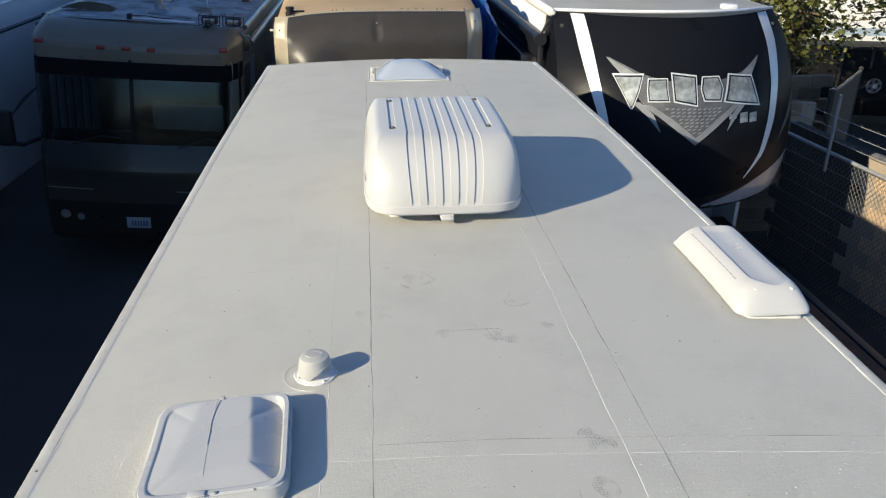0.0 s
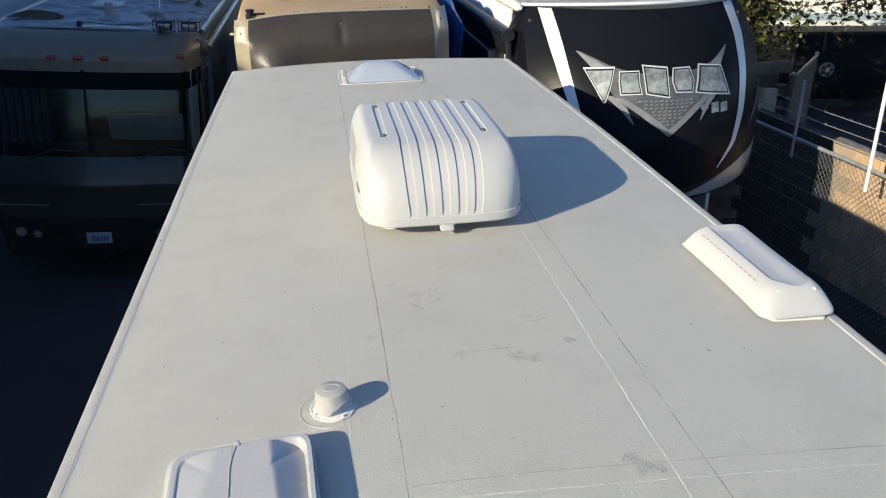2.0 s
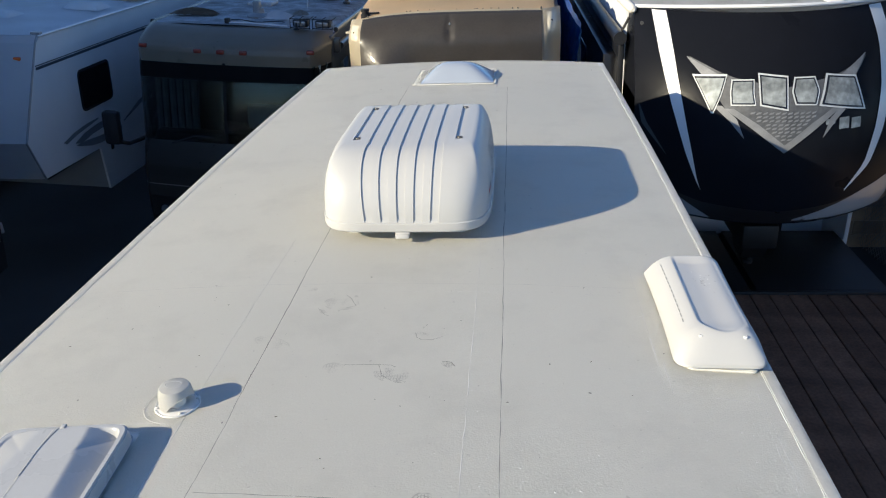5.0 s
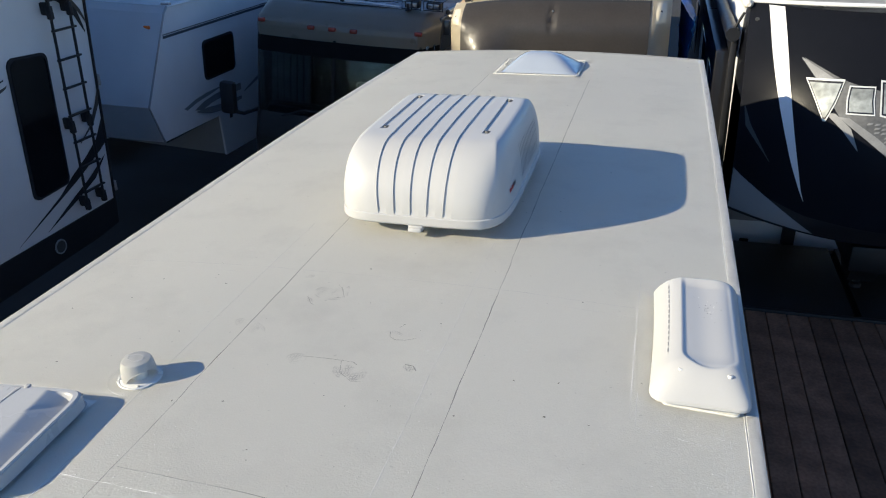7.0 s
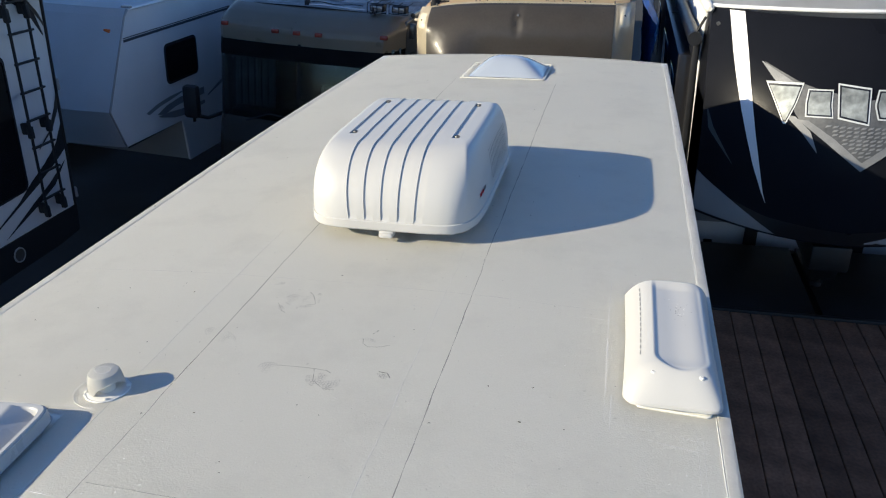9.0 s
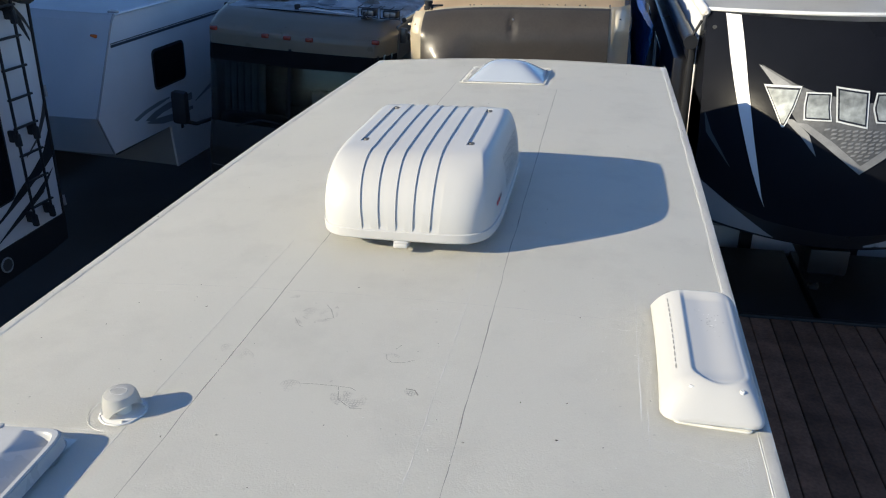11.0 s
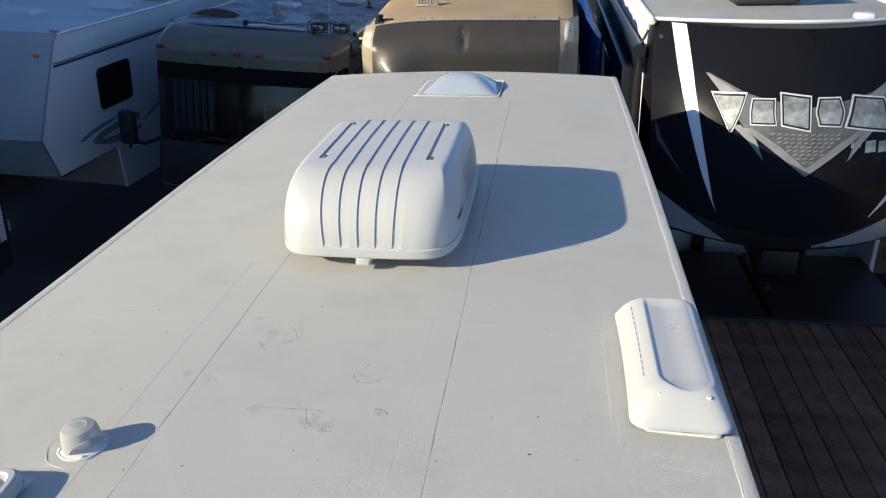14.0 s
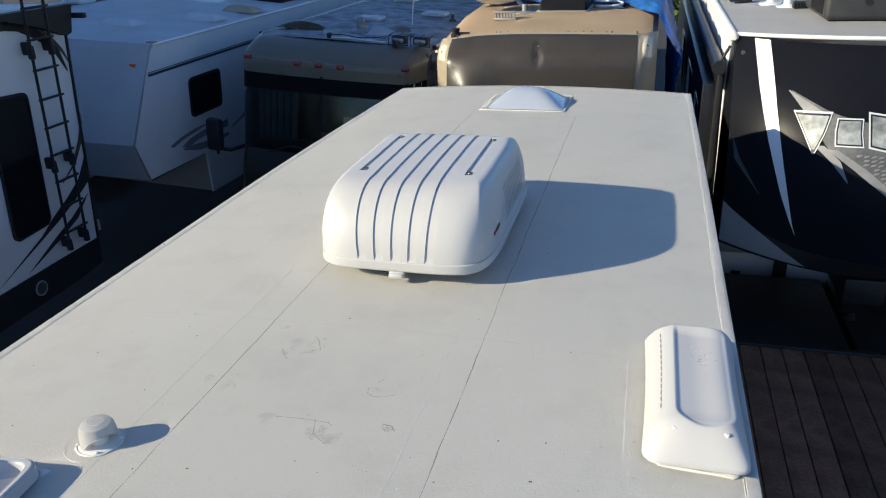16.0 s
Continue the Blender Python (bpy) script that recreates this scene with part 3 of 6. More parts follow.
for x, y in ((0.521, 3.792), (0.527, 3.639), (-0.853, 2.580), (-0.564, 2.732), (-0.206, 2.088), (-0.350, 2.059), (-0.546, 2.400), (-0.831, 2.170), (-1.026, 2.479), (0.559, 2.378), (0.685, 2.401), (0.433, 2.178), (0.702, 2.882)):
    a, s, z = r.uniform(0, 3), r.uniform(0.0013, 0.0020), roof_z(x, y) + 0.0012
    ring = [bm.verts.new((x + 2.2 * s * math.cos(k * math.tau / 6) * math.cos(a) - s * math.sin(k * math.tau / 6) * math.sin(a), y + 2.2 * s * math.cos(k * math.tau / 6) * math.sin(a) + s * math.sin(k * math.tau / 6) * math.cos(a), z)) for k in range(6)]
    tip = bm.verts.new((x, y, z + s * 0.8))
    for k in range(6):
        bm.faces.new((ring[k], ring[(k + 1) % 6], tip))
    bm.faces.new(ring[::-1])
solo("grit", bm, "speck", "dark specks of grit on the coated roof", "grit", kind="stuff")
bm = bmesh.new()
for i in range(1500):
    x, y = r.uniform(-1.1, 1.1), 1.3 + 4.5 * r.random() ** 1.5
    s = r.uniform(0.0010, 0.0027)
    z = roof_z(x, y) + 0.0006
    a = r.uniform(0, 3)
    ring = [bm.verts.new((x + s * (0.5 + r.random()) * math.cos(a + k * math.tau / 6), y + s * (0.4 + r.random()) * math.sin(a + k * math.tau / 6), z)) for k in range(6)]
    tip = bm.verts.new((x, y, z + s * 0.38))
    for k in range(6):
        bm.faces.new((ring[k], ring[(k + 1) % 6], tip))
part("coating_texture", bm, "seamfaint", trailer)["kind"] = "stuff"


# ---- air conditioner ----
def air_conditioner():
    ac = thing("air_conditioner", (0, 3.75, 3.40), "white ribbed plastic rooftop air conditioner with slotted screws", "air conditioner")
    XT, XB, yc, r0 = 0.277, 0.355, 3.80, 0.73
    zt, zb = 3.757, 3.492
    front_t, front_b, back_t, back_b = 3.50, 3.235, 4.10, 4.335
    grooves = [-0.142 + 0.071 * i for i in range(5)]

    def base(u, v):
        r = max(abs(u), abs(v), 1e-6)
        k = 1.0 / (abs(u / r) ** 6 + abs(v / r) ** 6) ** (1 / 6)
        m = min(1, max(0, (r - r0 * 0.9) / (1 - r0 * 0.9)))
        k = 1 + (k - 1) * m ** 0.7
        du, dv = u / r * k, v / r * k
        if r <= r0:
            f = r / r0
            x, z = du * XT * f, zt - 0.006 * f * f
            y = yc + (dv * f * (back_t - yc) if v > 0 else dv * f * (yc - front_t))
        else:
            a = (r - r0) / (1 - r0) * math.pi / 2
            s, c = math.sin(a), math.cos(a)
            x = du * (XT + (XB - XT) * s ** 0.85)
            e = s ** 0.9
            y = yc + (dv * (back_t + (back_b - back_t) * e - yc) if v > 0 else dv * (yc - front_t - (front_b - front_t) * e))
            z = zb + (zt - 0.006 - zb) * c ** 1.0
        return Vector((x, y, z))

    us = []
    for g in grooves:
        for d in (-0.0205, -0.0195, -0.008, 0.008, 0.0160, 0.0170):
            us.append((g + d) / XT * r0)
    for g in (-0.22, 0.22):
        for d in (-0.0155, -0.0145, 0.0, 0.0145, 0.0155):
            us.append((g + d) / XT * r0)
    us += span(-1, -0.68, 16) + span(0.68, 1, 16)
    us = sorted(set(round(u, 5) for u in us))
    vs = sorted(set(span(-1, -0.66, 30) + span(-0.66, 0.66, 26) + span(0.66, 1, 20) + [-0.625, -0.635, 0.720, 0.730]))

    def dent(u, v):
        p = base(u, v)
        xg = u * XT / r0
        d = 0.0
        if v < 0.95:
            for g in grooves:
                if -0.0200 < xg - g < 0.0165:
                    d = 0.0050 * min(1, max(0, (1 + v) / 0.008), max(0, (0.95 - v) / 0.20))
        for g in (-0.22, 0.22):
            if abs(xg - g) < 0.0150 and -0.63 < v < 0.725:
                d = 0.006
        if not d:
            return p
        e = 1e-3
        nrm = (base(u + e, v) - base(u - e, v)).cross(base(u, v + e) - base(u, v - e)).normalized()
        return p - nrm * d

    part("shroud", sheet(dent, us, vs), "abs", ac, angle=0.4, recalc=False)
    # lower rim
    def rim(u, v):
        a = u * math.tau / 96
        c, d = math.cos(a), math.sin(a)
        k = 1.0 / (abs(c) ** 6 + abs(d) ** 6) ** (1 / 6)
        o = [(-0.006, 0.003), (-0.003, -0.002), (0.004, -0.0025), (0.006, -0.005), (0.005, -0.036), (0.001, -0.042), (-0.05, -0.044)][v]
        x, y = c * k, d * k
        return (x * (XB + o[0]), yc + (y * (back_b + o[0] - yc) if y > 0 else y * (yc - front_b + o[0])), zb + 0.004 + o[1])
    part("rim", sheet(rim, range(97), range(7)), "abs", ac, angle=0.45)
    part("base_pan", box(-0.25, 0.25, 3.36, 4.22, 3.385, 3.458, 0.015), "absold", ac)
    part("gasket", box(-0.21, 0.21, 3.55, 4.05, 3.372, 3.402, 0.008), "black", ac)
    part("latch_tab", join(box(-0.028, 0.028, 3.222, 3.25, 3.428, 3.446, 0.005), box(-0.03, 0.03, 3.235, 3.40, 3.43, 3.455, 0.004)), "abs", ac)
    for sx in (-0.22, 0.22):
        for y in (3.575, 4.075):
            z = 3.7475
            s = part("screw", lathe([(0.017, z - 0.004), (0.017, z + 0.001), (0.011, z + 0.0015), (0.010, z + 0.004), (0.004, z + 0.0055), (0.001, z + 0.0055)], sx, y, 20), "screw", ac, "steel screw with a dark washer")
            part("screw_slot", box(sx - 0.008, sx + 0.008, y - 0.0013, y + 0.0013, z + 0.0045, z + 0.0062, 0.0004, 1), "dark", s)
    # louvres on both flanks
    def flank(z):
        c = (z - zb) / (zt - 0.006 - zb)
        return XT + (XB - XT) * math.sqrt(max(0.0, 1 - c * c)) ** 0.85
    for sx in (-1, 1):
        for i in range(14):
            y = 3.66 + i * 0.030
            bm = sheet(lambda u, v, y=y, sx=sx: (sx * (flank(3.535 + 0.14 * v) + 0.0012), y + 0.0030 * u, 3.535 + 0.14 * v), (-1, 0, 1), span(0, 1, 7))
            part("louvre_slit", bm, "slit", ac)
    # maker's mark: plain bars
    for i, (y, w, m) in enumerate(((3.41, 0.026, "red"), (3.443, 0.022, "red"), (3.470, 0.040, "slit"))):
        for sx in (-1, 1):
            z = 3.552 + i * 0.003
            part("mark", sheet(lambda u, v, y=y, w=w, z=z, sx=sx: (sx * (flank(z + 0.016 * v) + 0.001 - 0.006 * max(0, (3.47 - y - w * u) / 0.07)), y + w * u, z + 0.016 * v), span(0, 1, 3), span(0, 1, 3), 0.0008), m if sx > 0 else "slit", ac)
    return ac


air_conditioner()


# ---- refrigerator vent ----
def fridge_vent():
    fv = thing("refrigerator_vent", (1.07, 2.7, 3.39), "white moulded refrigerator roof vent with a recessed oval top", "roof vent")
    y0, y1, xl, xr = 2.378, 3.000, 0.932, 1.204
    yc, hy, zb = (y0 + y1) / 2, (y1 - y0) / 2, 3.380

    def ease(t):
        t = max(0.0, min(1.0, t))
        return t * t * (3 - 2 * t)

    def base(u, v):
        a, b = max(-1, min(1, u)), max(-1, min(1, v))
        y = yc + hy * b
        # plan: rounded near corners, a slight waist
        def corner(r):
            d = min(r, y - y0)
            return r - math.sqrt(max(0.0, r * r - (r - d) ** 2))
        left = xl + corner(0.050) + 0.006 * math.cos(b * math.pi / 2)
        right = xr - corner(0.034) - 0.006 * math.cos(b * math.pi / 2)
        x = left + (right - left) * (a + 1) / 2
        near, far = min(1, (b + 1) / 0.34), min(1, (1 - b) / 0.10)
        g = (1 - (1 - near) ** 2.1) * (1 - (1 - far) ** 2.4)
        crown = 0.018 + 0.079 * max(0, 1 - abs(a) ** (2.7 if a < 0 else 4.6)) ** 0.70
        z = zb + 0.012 + (crown - 0.012) * (0.04 + 0.96 * g)
        # trough along the top: a shallow scoop with a crisp lip, open at the far end
        dx, dy = (x - 1.093) / 0.080, min(0.0, y - 2.525) / 0.078
        d = 1 - math.hypot(dx, dy)
        f = 0.7 * max(0.0, d) * (2 - max(0.0, d)) + 0.3 * ease(d / 0.22)
        z -= f * (0.0150 - 0.0030 * dx) * min(1, g * 1.05) * ease((2.995 - y) / 0.075)
        if max(abs(u), abs(v)) > 1:
            z = zb + 0.005
        return (x, y, z)
    part("cover", sheet(base, [-1.01] + span(-1, 1, 120) + [1.01], [-1.01] + span(-1, 1, 150) + [1.01]), "abs", fv, recalc=False, angle=0.9)
    part("base_flange", prism(rect(1.072, 2.695, 0.099, 0.303, 0.012, 4), lambda p, q, s: (p, q, s), roof_z(1.1, 2.7) - 0.014, roof_z(1.0, 2.7) + 0.003), "trim", fv)
    part("neck", box(0.965, 1.185, 2.42, 3.0, 3.355, 3.40, 0.01), "absold", fv)
    def rest(x, y):
        return min((Vector(base(u, v)) for u in span(-1, 1, 61) for v in span(-1, 1, 81)), key=lambda p: (p.x - x) ** 2 + (p.y - y) ** 2).z
    for x, y in ((1.012, 2.444), (1.141, 2.437)):
        z = rest(x, y) - (0.0002 if x < 1.1 else 0.0016)
        s = part("screw", lathe([(0.0075, z - 0.008), (0.0075, z + 0.0005), (0.005, z + 0.0025), (0.001, z + 0.0025)], x, y, 14), "absold", fv)
        part("screw_slot", box(x - 0.0045, x + 0.0045, y - 0.001, y + 0.001, z + 0.0018, z + 0.003, 0.0004, 1), "slotpale", s)
    # flat strips on the cover; the shade inside each slot is in their grey
    for i in range(13):
        v0 = -0.52 + i * 0.103
        bm = sheet(lambda a, b, v0=v0: tuple(Vector(base(a, v0 + b)) + Vector((-0.0009, 0, 0.0009))), (-0.694, -0.684, -0.674), span(0, 0.068, 4))
        part("slot", bm, "slotpale", fv)
    r2 = random.Random(6)
    for i in range(34):
        x, y, q = 1.095 + r2.gauss(0, 0.018), 2.80 + r2.gauss(0, 0.035), r2.uniform(0.0008, 0.0020)
        z = rest(x, y)
        part("pit", lathe([(q, z - 0.001), (q, z + 0.0004), (q * 0.4, z + 0.0006)], x, y, 6), "slotpale" if i % 3 else "absold", fv)
    for i, y in enumerate((2.400, 2.400, 2.400)):
        x = 0.985 + i * 0.085
        z = roof_z(x, y) + 0.008
        part("flange_screw", lathe([(0.008, z - 0.004), (0.008, z + 0.001), (0.004, z + 0.004), (0.001, z + 0.004)], x, y, 10), "seal", fv)
    # painted-over lap sealant round the foot
    ring = rect(1.072, 2.695, 0.101, 0.305, 0.016, 6)
    dense = []
    for i in range(len(ring)):
        a, b = ring[i], ring[(i + 1) % len(ring)]
        m = max(1, int(math.hypot(b[0] - a[0], b[1] - a[1]) / 0.03))
        dense += [(a[0] + (b[0] - a[0]) * k / m, a[1] + (b[1] - a[1]) * k / m) for k in range(m)]
    part("sealant", tube([(x, y, roof_z(x, y) + 0.003) for x, y in dense], [0.005 + 0.002 * noise.noise((i * 0.4, 2, 2)) for i in range(len(dense))], 6, True), "seal", fv)
    return fv


fridge_vent()


# ---- plumbing vent ----
def plumbing_vent(cx, cy):
    z0 = roof_z(cx, cy)
    pv = thing("plumbing_vent", (cx, cy, z0), "white painted plumbing vent cap with an open mouth", "vent cap")
    prof = [(0.0510, z0 + 0.008), (0.0505, z0 + 0.018), (0.0485, z0 + 0.042), (0.0455, z0 + 0.057), (0.041, z0 + 0.0655), (0.031, z0 + 0.0695), (0.015, z0 + 0.0708), (0.002, z0 + 0.0710)]
    n = 48
    bm = bmesh.new()
    rings = []
    for r, z in prof:
        ring = []
        for k in range(n):
            a = k * math.tau / n
            # the mouth: the skirt rises to an arch on the side away from the sun
            d = abs((a - radians(-35) + math.pi) % math.tau - math.pi)
            lift = 0.036 * max(0, math.cos(min(math.pi / 2, d / radians(66) * math.pi / 2))) ** 0.7 if z < z0 + 0.05 else 0
            zz = max(z, z0 + 0.010 + lift)
            ring.append(bm.verts.new((cx + r * math.cos(a), cy + r * math.sin(a), zz)))
        rings.append(ring)
    for a, b in zip(rings, rings[1:]):
        for k in range(n):
            bm.faces.new((a[k], a[(k + 1) % n], b[(k + 1) % n], b[k]))
    bm.faces.new(rings[-1])
    bmesh.ops.solidify(bm, geom=bm.faces[:], thickness=0.003)
    cap = part("cap", bm, "absold", pv)
    part("top_ridge", tube([(cx + 0.024 * math.cos(k * math.tau / 40), cy + 0.017 * math.sin(k * math.tau / 40), z0 + 0.0698) for k in range(40)], 0.0012, 6, True), "absold", cap)
    part("flange", lathe([(0.060, z0 - 0.004), (0.060, z0 + 0.002), (0.056, z0 + 0.005), (0.048, z0 + 0.007)], cx, cy, 48), "absold", pv)
    part("pipe", lathe([(0.024, z0), (0.024, z0 + 0.05), (0.020, z0 + 0.05), (0.020, z0 + 0.02)], cx, cy, 24), "seal", pv)
    part("sealant", tube([(cx + (0.061 + 0.003 * noise.noise((k * 0.35, 1, 0))) * math.cos(k * math.tau / 60), cy + (0.061 + 0.003 * noise.noise((k * 0.35, 1, 0))) * math.sin(k * math.tau / 60), z0 + 0.003) for k in range(60)], [0.0034 + 0.0015 * noise.noise((k * 0.5, 4, 0)) for k in range(60)], 6, True), "absold", pv)
    part("tape_ring", tube([(cx + 0.095 * math.cos(k * math.tau / 60) + 0.004 * noise.noise((k * 0.2, 8, 0)), cy + 0.088 * math.sin(k * math.tau / 60), roof_z(cx, cy) - 0.0004) for k in range(60)], 0.0006, 5, True), "seamfaint", pv)
    for k in range(4):
        a = k * math.tau / 4 + 0.5
        x, y = cx + 0.056 * math.cos(a), cy + 0.056 * math.sin(a)
        part("screw", lathe([(0.005, z0 + 0.006), (0.005, z0 + 0.010), (0.001, z0 + 0.0115)], x, y, 8), "seal", pv)
    return pv


plumbing_vent(-0.510, 2.142)


# ---- roof hatch ----
def roof_hatch():
    x0, x1, y0, y1 = -0.912, -0.550, 1.59, 1.995
    cx, cy = (x0 + x1) / 2, (y0 + y1) / 2
    hx, hy = (x1 - x0) / 2, (y1 - y0) / 2
    z0 = roof_z(cx, cy)
    h = thing("roof_hatch", (cx, cy, z0), "white roof vent hatch with a closed translucent lid", "roof hatch")
    zr = z0 + 0.052
    def lid(u, v):
        r = max(abs(u), abs(v), 1e-6)
        k = 1.0 / max(1e-9, abs(u / r) ** 9 + abs(v / r) ** 9) ** (1 / 9)
        # the lid sits a little askew, lower on the -x side
        x, y = cx + u * k * hx - 0.008 * max(0, -u) * max(0, -v), cy + v * k * hy
        zr = z0 + 0.050 + 0.008 * u
        if r > 0.985:
            return (x, y, zr - 0.040)
        if r > 0.95:
            return (x, y, zr - 0.006)
        if r > 0.88:
            return (x, y, zr)
        # pane inside the rim: a plateau with fold lines, falling into the rim on the +x side
        corner = min(1, max(0, (-0.5 - v) / 0.37))
        planes = (0.006 + 0.006 * v, -0.004 + (0.87 + u) * 0.030, -0.030 + 0.022 * corner + (0.87 - u) * 0.083, -0.006 + (0.87 + v) * 0.026, (0.87 - v) * 0.30)
        soft = -0.0007 * math.log(sum(math.exp(-p / 0.0007) for p in planes))
        return (x, y, zr + soft * (1 - min(1, max(0, (r - 0.845) / 0.03))))
    us = sorted(set(span(-1, -0.8, 15) + span(-0.8, 0.8, 61) + span(0.8, 1, 15) + [-0.99, 0.99, 0.955, -0.955]))
    body = part("lid", sheet(lid, us, us), "lid", h, "hazy grey-white plastic lid with a raised rim", angle=0.7, recalc=False)
    part("lid_rib", sheet(lambda u, v: tuple(Vector(lid(-0.17 + 0.03 * v * v + u, v)) + Vector((0, 0, 0.0016))), (-0.0045, 0.0, 0.0045), span(-0.62, 0.84, 40), 0.0014), "absold", body)
    part("curb", join(box(x0 + 0.03, x1 - 0.03, y0 + 0.03, y0 + 0.045, z0 - 0.01, z0 + 0.016, 0.003), box(x0 + 0.03, x1 - 0.03, y1 - 0.045, y1 - 0.03, z0 - 0.01, z0 + 0.016, 0.003), box(x0 + 0.03, x0 + 0.045, y0 + 0.045, y1 - 0.045, z0 - 0.01, z0 + 0.016, 0.003), box(x1 - 0.045, x1 - 0.03, y0 + 0.045, y1 - 0.045, z0 - 0.01, z0 + 0.016, 0.003)), "absold", h)
    part("flange", prism(rect(cx, cy, hx + 0.012, hy + 0.012, 0.02, 4), lambda p, q, s: (p, q, s), z0 - 0.012, z0 + 0.006), "trim", h)
    part("pull_cord", tube([Vector(lid(-0.165 + 0.09 * max(0, (v - 0.3) / 0.56) ** 2, v)) + Vector((0, 0, 0.0012)) for v in span(-0.05, 0.83, 16)], 0.0009, 6), "lid", body)
    part("rim_patch", box(cx - 0.055, cx - 0.015, y0 + 0.004, y0 + 0.024, zr - 0.004, zr + 0.0012, 0.001), "abs", body)
    for x in (cx + 0.01, cx + 0.10):
        part("screw", lathe([(0.004, zr - 0.003), (0.004, zr + 0.001), (0.001, zr + 0.0018)], x, y0 + 0.012, 10), "slotpale", body)
    part("hinge_clip", box(cx - 0.02, cx - 0.008, y1 - 0.022, y1 - 0.004, zr - 0.006, zr + 0.0015, 0.002), "abs", h)
    r3 = random.Random(12)
    for i in range(7):
        x, y, q = cx + r3.uniform(-0.12, 0.17), y0 - r3.uniform(0.004, 0.03), r3.uniform(0.004, 0.012)
        part("sealant_crumb", tube([(x - q, y, z0 + 0.008), (x, y + r3.uniform(-0.006, 0.006), z0 + 0.011), (x + q, y, z0 + 0.007)], [0.002, 0.004, 0.0015], 6), "speck" if i % 3 == 0 else "seal", h)
    h.rotation_euler[2] = radians(3.2)
    part("front_latch", box(cx - 0.025, cx + 0.02, y0 - 0.005, y0 + 0.02, zr - 0.034, zr - 0.016, 0.003), "absold", h)
    return h


roof_hatch()


# ---- bath skylight ----
def skylight():
    cx, cy, hx, hy = -0.005, 6.515, 0.315, 0.295
    s = thing("skylight_dome", (cx, cy, roof_z(cx, cy)), "milky white bubble skylight over the bathroom", "skylight")
    part("flange", sheet(lambda u, v: (cx + u * hx, cy + v * hy, roof_z(cx + u * hx, cy + v * hy) + 0.006), span(-1, 1, 20), span(-1, 1, 16), 0.008), "trim", s)
    def dome(u, v):
        x, y = cx + 0.022 + u * 0.278, cy - 0.01 + v * 0.255
        # four blown faces, steeper towards -x
        faces = (0.123, (1 + u) * 0.235, (1 - u) * 0.19, (1 + v) * 0.16, (1 - v) * 0.16)
        soft = -0.024 * math.log(sum(math.exp(-p / 0.024) for p in faces))
        return (x, y, roof_z(x, y) + 0.007 + max(0.0, soft) + 0.004 * (max(abs(u), abs(v)) < 0.999))
    part("bubble", sheet(dome, span(-1, 1, 36), span(-1, 1, 30)), "dome", s, recalc=False)
    for i in range(9):
        x = cx - 0.29 + i * 0.0725
        for y in (cy - 0.28, cy + 0.28):
            z = roof_z(x, y) + 0.012
            part("screw", lathe([(0.0045, z - 0.008), (0.0045, z - 0.0045), (0.001, z - 0.0035)], x, y, 8), "seal", s)
    lumps = []
    rl = random.Random(17)
    for i in range(130):
        x, y, q = cx - hx + 0.012 + abs(rl.gauss(0, 0.016)), cy + rl.uniform(-0.96, 0.96) * hy, rl.uniform(0.0018, 0.0042)
        lumps.append(lathe([(q, roof_z(x, y) + 0.005), (q * 0.9, roof_z(x, y) + 0.008 + q * 0.4), (q * 0.3, roof_z(x, y) + 0.009 + q * 0.7)], x, y, 6))
    part("sealant_lumps", join(*lumps), "trim", s)["kind"] = "stuff"
    part("butyl_edge", tube([(p, q, roof_z(p, q) + 0.006) for p, q in rect(cx, cy, hx + 0.001, hy + 0.001, 0.02, 4)], 0.0032, 6, True), "seal", s)
    return s


skylight()

# ---- dark fifth wheel beside the front of the trailer ----
VX0, VX1, VXC = 1.62, 4.24, 2.84


def cap_y(x, z):
    return 7.16 + 0.33 * max(0, z - 2.2) ** 2.2 + 0.42 * (x - VXC) ** 2 + 0.35 * max(0, 1.95 - z) ** 1.5


def on_cap(x, z, off=0.004):
    e = 0.01
    dx = (cap_y(x + e, z) - cap_y(x - e, z)) / (2 * e)
    dz = (cap_y(x, z + e) - cap_y(x, z - e)) / (2 * e)
    n = Vector((dx, -1, dz)).normalized()
    return Vector((x, cap_y(x, z), z)) + n * off


def ribbon(name, left, right, material, parent, off=0.004, m=4, n=24, label=""):
    """A strip of print on the cap between two polylines of (x, z)."""
    def along(line, t):
        t *= len(line) - 1
        i = min(int(t), len(line) - 2)
        f = t - i
        return (line[i][0] + (line[i + 1][0] - line[i][0]) * f, line[i][1] + (line[i + 1][1] - line[i][1]) * f)
    def fn(u, v):
        a, b = along(left, v), along(right, v)
        return on_cap(a[0] + (b[0] - a[0]) * u, a[1] + (b[1] - a[1]) * u, off)
    return part(name, sheet(fn, span(0, 1, m), span(0, 1, n)), material, parent, label)


